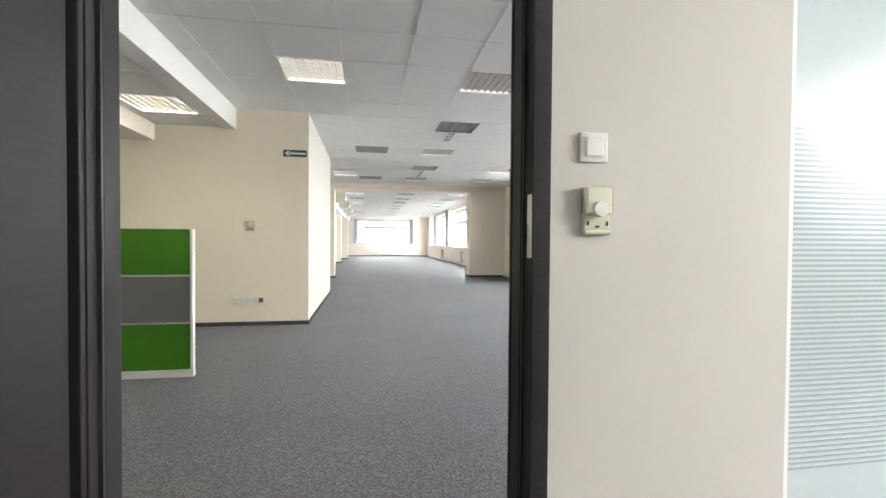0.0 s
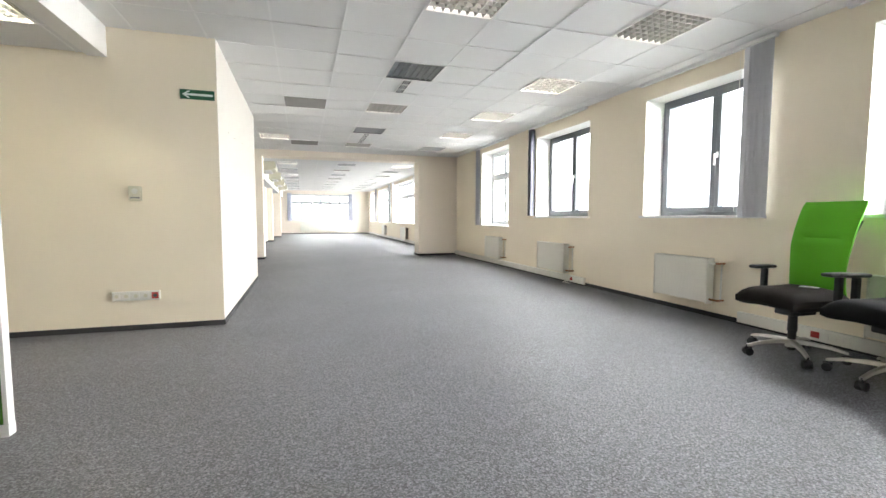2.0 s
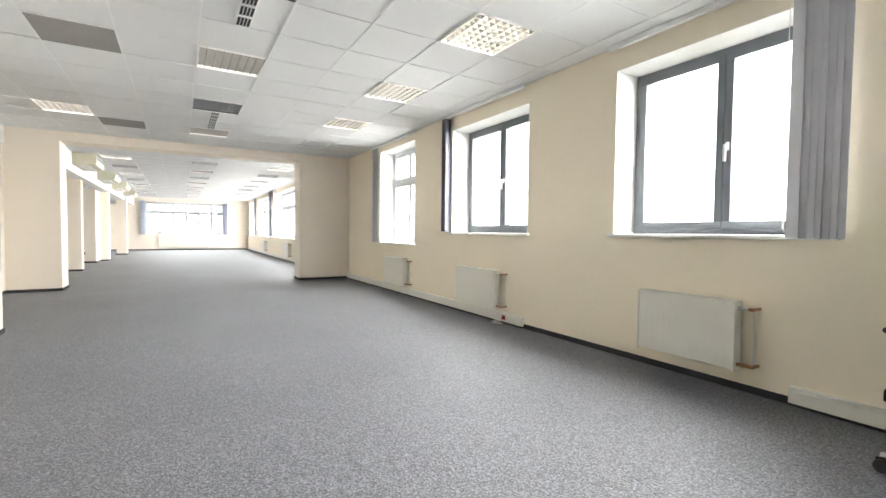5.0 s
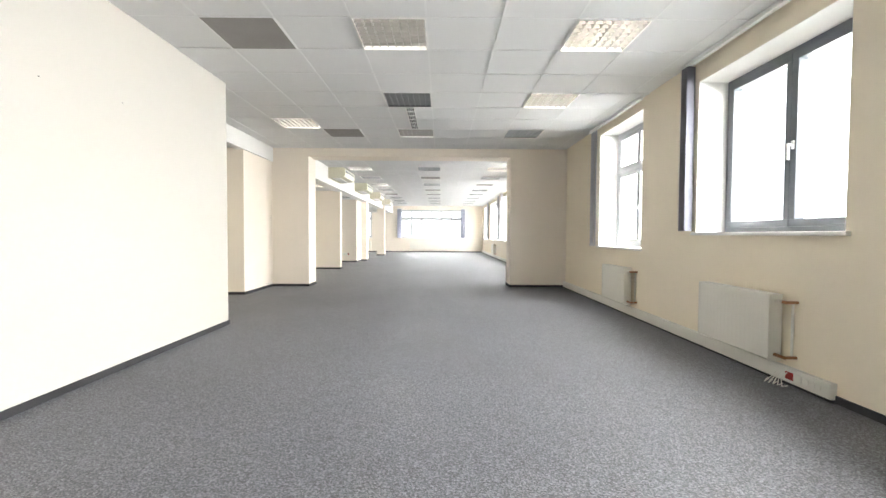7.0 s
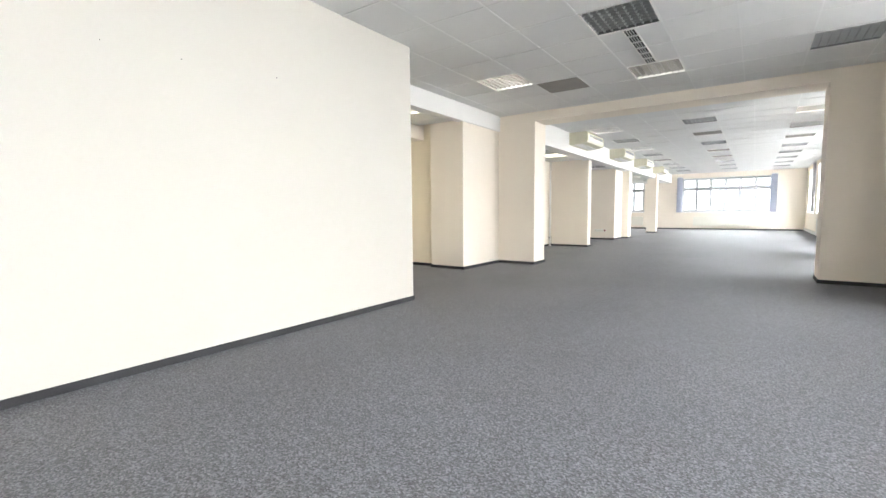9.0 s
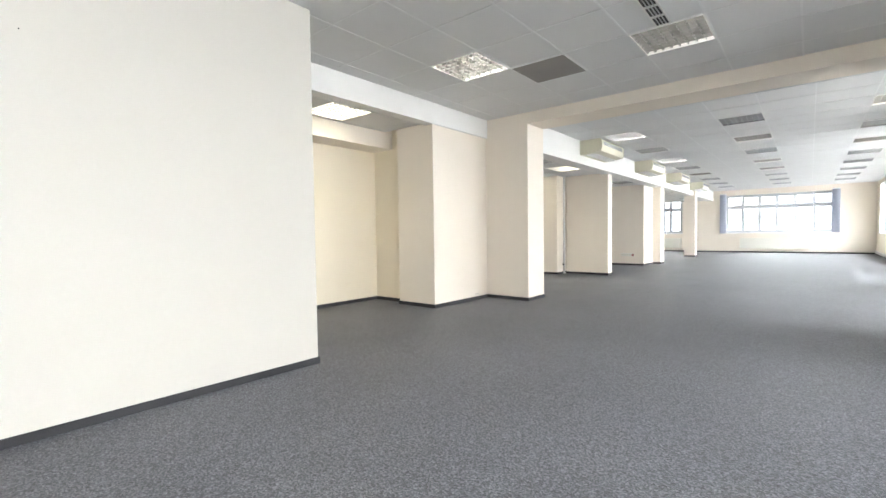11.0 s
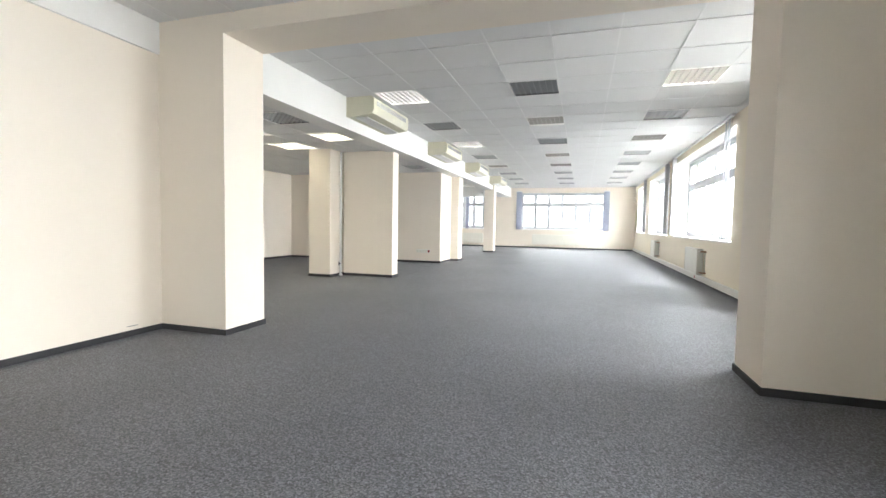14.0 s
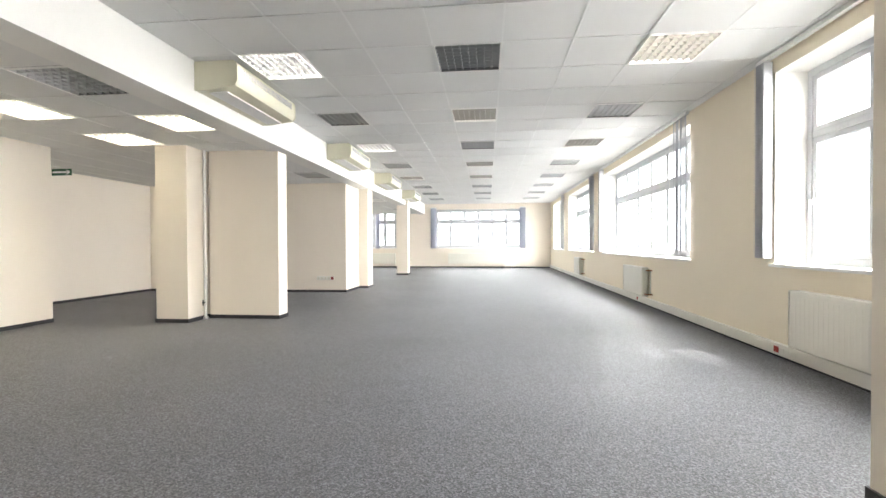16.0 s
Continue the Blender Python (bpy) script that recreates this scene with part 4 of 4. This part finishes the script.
leaf = part("leaf", boxes((-0.04, 0.0, -0.91, -0.01, 0.008, 2.06), bevel=0.003), VENEER, door, "dark wenge door leaf standing open", m=pose(JX0 - 0.018, YD0 - 0.02, 0, 0, 0, -8))
part("handle", rods(((0.0, -0.84, 1.05), (0.05, -0.84, 1.05), 0.010), ((0.05, -0.85, 1.05), (0.05, -0.72, 1.05), 0.010)), ALU, leaf)
for z in (0.25, 1.8):
    part("hinge", rods(((JX0 - 0.012, YD0 - 0.024, z), (JX0 - 0.012, YD0 - 0.024, z + 0.10), 0.008)), ALU, door)

# frosted glazing beside the door
g = thing("glazed_partition", "frosted glass panel with fine horizontal stripes in a pale frame", "glass panel", pose(0, 0, 0), kind="structure")
part("glass", boxes((1.413, 2.675, YD0 + 0.05, YD0 + 0.062, 0.065, 2.725)), FROST, g)
part("frame", boxes((1.390, 1.413, YD0 + 0.01, YD1 - 0.01, 0.042, 2.748), (2.675, 2.698, YD0 + 0.01, YD1 - 0.01, 0.042, 2.748),
                    (1.413, 2.675, YD0 + 0.01, YD1 - 0.01, 0.042, 0.065), (1.413, 2.675, YD0 + 0.01, YD1 - 0.01, 2.725, 2.748)), WHITE, g)
lm = mesh_from("stripe", boxes((1.414, 2.674, YD0 + 0.0485, YD0 + 0.0498, -0.004, 0.004)), FROST_LINE)
for k in range(66):
    shared("stripe", lm, g, pose(0, 0, 0.45 + k * 0.0165))

# unseen lamps, added to light the entrance room
for ex, ey in ((1.35, 0.35), (-0.9, -0.6), (1.35, -1.3), (3.2, -0.6)):
    el = copy_thing(PROTO["cool"], pose(ex, ey, 2.858))
    el["label"] = "unseen lit white louvre lamp added to light the entrance room"

# ---- reception desk ----
desk = thing("reception_desk", "reception counter with green and grey panels in a white frame", "reception desk", pose(-3.10, 4.25, 0))
W, D, H = 1.80, 0.06, 1.248
part("plinth", boxes((0, W, 0.0, D, 0.0, 0.062), bevel=0.002), WHITE, desk)
part("end_panel", boxes((W - 0.022, W, 0.0, 0.055, 0.064, H), bevel=0.003), WHITE, desk)
part("end_panel", boxes((0, 0.022, 0.0, 0.055, 0.064, H), bevel=0.003), WHITE, desk)
part("leg", boxes((0.06, 0.10, 0.65, 0.70, 0.0, 0.72)), WHITE, desk)
part("leg", boxes((0.95, 0.99, 0.65, 0.70, 0.0, 0.72)), WHITE, desk)
part("top_shelf", boxes((0.0, 1.0, -0.004, 0.30, H + 0.001, H + 0.014), bevel=0.003), WHITE, desk)
hh = (H - 0.064 - 0.036) / 3
for k, mm in enumerate((GREENPANEL, GREYPANEL, GREENPANEL)):
    z0 = 0.066 + k * (hh + 0.016)
    part("panel", boxes((0.024, W - 0.024, 0.004, 0.030, z0, z0 + hh), bevel=0.002), mm, desk, ("green panel", "grey panel", "green panel")[k])
    if k < 2:
        part("profile", boxes((0.024, W - 0.024, 0.001, 0.030, z0 + hh + 0.002, z0 + hh + 0.014)), ALU, desk, "aluminium joint profile")
part("backing", boxes((0.024, W - 0.024, 0.032, 0.050, 0.064, H)), WHITE, desk)
part("worktop", boxes((0.024, 1.0, 0.052, 0.75, 0.72, 0.745), bevel=0.003), WHITE, desk)
sh = thing("paper_sheet", "white sheet of paper lying on the counter", "paper", pose(-2.75, 4.40, H + 0.0145))
part("sheet", boxes((-0.15, 0.15, -0.10, 0.10, 0.0, 0.0025)), SIGNWHITE, sh)

# open dark door in the reception's side wall
d2 = thing("door_2", "dark wooden door standing open behind the reception", "door", pose(-4.70, 6.22, 0), kind="structure")
part("door_frame", boxes((-0.16, 0.015, -0.97, -0.93, 0, 2.055), (-0.16, 0.015, -0.04, 0.0, 0, 2.055), (-0.16, 0.015, -0.93, -0.04, 2.015, 2.055), bevel=0.002), VENEER, d2)
lf = part("leaf", boxes((0.0, 0.86, -0.02, 0.02, 0.008, 2.01), bevel=0.002), VENEER, d2, m=pose(0.04, 0.03, 0, 0, 0, 43))
for z in (1.55, 1.8):
    part("hinge", boxes((0.0, 0.05, -0.024, -0.02, z, z + 0.09)), ALU, lf)


# ---- office chairs ----
def rounded_slab(bm, w, h, t, cols, rows, shape, taper=0.75):
    """A cushion: a grid of width w and height h, thickness t, with points moved by shape(u, v)."""
    front, back = [], []
    for j in range(rows + 1):
        rf, rb = [], []
        for i in range(cols + 1):
            u, v = i / cols * 2 - 1, j / rows
            edge = max(abs(u) ** 6, abs(v * 2 - 1) ** 8)
            x, off, sx = shape(u, v)
            puff = t * (1 - taper * edge)
            rf.append(bm.verts.new((off - puff / 2, u * w / 2 * sx, v * h)))
            rb.append(bm.verts.new((off + puff / 2, u * w / 2 * sx, v * h)))
        front.append(rf)
        back.append(rb)
    for j in range(rows):
        for i in range(cols):
            bm.faces.new((front[j][i], front[j + 1][i], front[j + 1][i + 1], front[j][i + 1]))
            bm.faces.new((back[j][i], back[j][i + 1], back[j + 1][i + 1], back[j + 1][i]))
    ring = [(0, i) for i in range(cols)] + [(j, cols) for j in range(rows)] + [(rows, i) for i in range(cols, 0, -1)] + [(j, 0) for j in range(rows, 0, -1)]
    for a, c in zip(ring, ring[1:] + ring[:1]):
        bm.faces.new((front[a[0]][a[1]], front[c[0]][c[1]], back[c[0]][c[1]], back[a[0]][a[1]]))
    bmesh.ops.recalc_face_normals(bm, faces=bm.faces[:])


def office_chair(m, fabric, seat_mat, label, star, lift=0.0):
    """Faces local -x; stands on z = 0."""
    root = thing("office_chair", label, "chair", m, "row of office chairs")
    # backrest: tall, waisted at the seat, slightly curved, with a crease under the head part
    bm = bmesh.new()

    def back_shape(u, v):
        lean = 0.25 + 0.02 * v - 0.035 * math.sin(v * math.pi) + 0.12 * v * v
        crease = 0.014 if abs(v - 0.60) < 0.025 and abs(u) < 0.7 else 0.0
        wing = -0.030 * u * u
        return 0, lean + wing + crease, 0.94 + 0.08 * v - 0.05 * math.sin(min(1.0, v * 2) * math.pi) - 14.0 * max(0.0, v - 0.94) ** 2
    rounded_slab(bm, 0.455, 0.72, 0.055, 12, 25, back_shape)
    part("backrest", bm, fabric, root, smooth=True, m=pose(0, 0, 0.43 + lift))
    bm = bmesh.new()
    rounded_slab(bm, 0.34, 0.56, 0.02, 8, 8, lambda u, v: (0, 0.30 + 0.02 * v - 0.035 * math.sin(v * math.pi) + 0.12 * v * v - 0.03 * u * u, 1.0))
    part("back_shell", bm, BLACK, root, "black plastic back shell", smooth=True, m=pose(0, 0, 0.44 + lift))
    # seat: thick cushion with a rolled front edge
    bm = bmesh.new()
    rounded_slab(bm, 0.50, 0.52, 0.145, 14, 18, lambda u, v: (0, -0.02 * u * u - 0.30 * max(0.0, v - 0.7) ** 2 - 0.010 * math.sin(v * 3.1), 1.0 - 0.05 * v - 0.05 * max(0.0, 1 - 8 * v)), 0.70)
    seat = part("seat", bm, seat_mat, root, "leatherette seat cushion", smooth=True, m=Matrix.Translation((0.215, 0, 0.485)) @ Matrix.Rotation(radians(-90), 4, "Y"))
    part("seat_pan", boxes((-0.17, 0.20, -0.19, 0.19, 0.385, 0.412), bevel=0.008), BLACK, root)
    part("mechanism", boxes((-0.10, 0.14, -0.075, 0.075, 0.33, 0.385), bevel=0.012), BLACK, root)
    part("back_bar", boxes((0.12, 0.30, -0.04, 0.04, 0.36, 0.39), (0.275, 0.305, -0.04, 0.04, 0.39, 0.62), bevel=0.006), BLACK, root)
    part("lever", rods(((0.0, 0.07, 0.36), (-0.02, 0.24, 0.37), 0.006), ((-0.02, 0.24, 0.37), (-0.02, 0.28, 0.37), 0.010)), BLACK, root)
    part("gas_lift", rods(((0, 0, 0.05), (0, 0, 0.20), 0.028), ((0, 0, 0.20), (0, 0, 0.335), 0.034, 0.030)), BLACK, root, smooth=True)
    for s in (-1, 1):
        arm = part("armrest", boxes((-0.05, 0.11, s * 0.245 - 0.02, s * 0.245 + 0.02, 0.375, 0.40), (0.015, 0.055, s * 0.285 - 0.022, s * 0.285 + 0.022, 0.38, 0.66),
                                    (0.0, 0.07, s * 0.262 - 0.03, s * 0.262 + 0.03, 0.376, 0.41), bevel=0.008), BLACK, root)
        part("arm_pad", boxes((-0.09, 0.12, s * 0.285 - 0.042, s * 0.285 + 0.042, 0.662, 0.690), bevel=0.013), BLACK, arm, "black soft arm pad", smooth=True)
    hubp = part("hub", rods(((0, 0, 0.075), (0, 0, 0.135), 0.042, 0.034)), STEEL, root, smooth=True)
    # one leg of the star, along +x
    bm = bmesh.new()
    sect = [(0.03, 0.118, 0.022, 0.026), (0.12, 0.116, 0.019, 0.022), (0.235, 0.104, 0.016, 0.018), (0.335, 0.080, 0.014, 0.014)]
    rows = []
    for x, z, hw, hh2 in sect:
        rows.append([bm.verts.new((x, y, z + k)) for y, k in ((-hw, -hh2 * 0.6), (hw, -hh2 * 0.6), (hw * 0.75, hh2 * 0.5), (0, hh2 * 0.75), (-hw * 0.75, hh2 * 0.5))])
    for a, c in zip(rows, rows[1:]):
        for k in range(5):
            q = (k + 1) % 5
            bm.faces.new((a[k], a[q], c[q], c[k]))
    bm.faces.new(rows[0][::-1])
    bm.faces.new(rows[-1])
    bmesh.ops.recalc_face_normals(bm, faces=bm.faces[:])
    lm2 = mesh_from("leg", bm, STEEL, True)
    bm = rods(((0.325, -0.026, 0.030), (0.325, -0.006, 0.030), 0.030, 0.030, 16), ((0.325, 0.006, 0.030), (0.325, 0.026, 0.030), 0.030, 0.030, 16),
              ((0.325, -0.008, 0.030), (0.325, 0.008, 0.030), 0.010), ((0.33, 0, 0.03), (0.33, 0, 0.085), 0.008))
    box(bm, 0.297, 0.35, -0.0055, 0.0055, 0.03, 0.064)
    wm2 = mesh_from("castor", bm, BLACK, True)
    for k in range(5):
        lg = shared("leg", lm2, root, pose(0, 0, 0, 0, 0, star + 72 * k))
        shared("castor", wm2, lg, Matrix.Identity(4))
    return root


SC = Matrix.Scale(1.04, 4)
office_chair(pose(3.93, 4.03, 0, 0, 0, -4) @ SC, GREENFAB, LEATHER_BROWN, "swivel office chair with lime green backrest and dark seat", 19, 0.06)
office_chair(pose(3.94, 3.38, 0, 0, 0, -9) @ SC, BEIGEFAB, LEATHER, "swivel office chair with beige backrest and black seat", 48, -0.02)
office_chair(pose(3.77, 2.775, 0, 0, 0, -4) @ SC, REDFAB, LEATHER, "swivel office chair with red backrest and black seat", 20, -0.03)
for (x, y, r), mm, lab in (((3.89, 3.96, 20), SIGNWHITE, "small pale tag lying on a chair seat"), ((3.91, 3.34, 40), SIGNWHITE, "small pale green tag lying on a chair seat"),
                           ((3.75, 2.695, 10), GREYPANEL, "small grey tag lying on a chair seat")):
    t = thing("tag", lab, "tag", pose(x + 0.10, y, 0.572, 0, 0, r), "chair tags")
    part("card", boxes((-0.03, 0.03, -0.06, 0.06, 0.0, 0.004), bevel=0.001), mm, t)

# ---- outside ----
structure("ground", boxes((XR + 0.5, 400, -300, 400, -3.8, -3.5)), ASPHALT, "grey street outside the windows", "ground")


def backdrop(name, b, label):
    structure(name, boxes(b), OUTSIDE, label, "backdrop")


# glowing slabs for burnt-out daylight: tall street front blocking sun, lower one, far end
backdrop("backdrop_street", (13.0, 14.0, -30.0, 14.6, -3.5, 26.0), "glowing backdrop for the pale street front, also blocking the sun")
backdrop("backdrop_low", (28.0, 29.0, 14.6, 90.0, -3.5, 32.0), "glowing backdrop for the pale distance outside the windows")
backdrop("backdrop_end", (-40.0, 28.0, 60.0, 61.0, -3.5, 30.0), "glowing backdrop for the pale distance beyond the end windows")
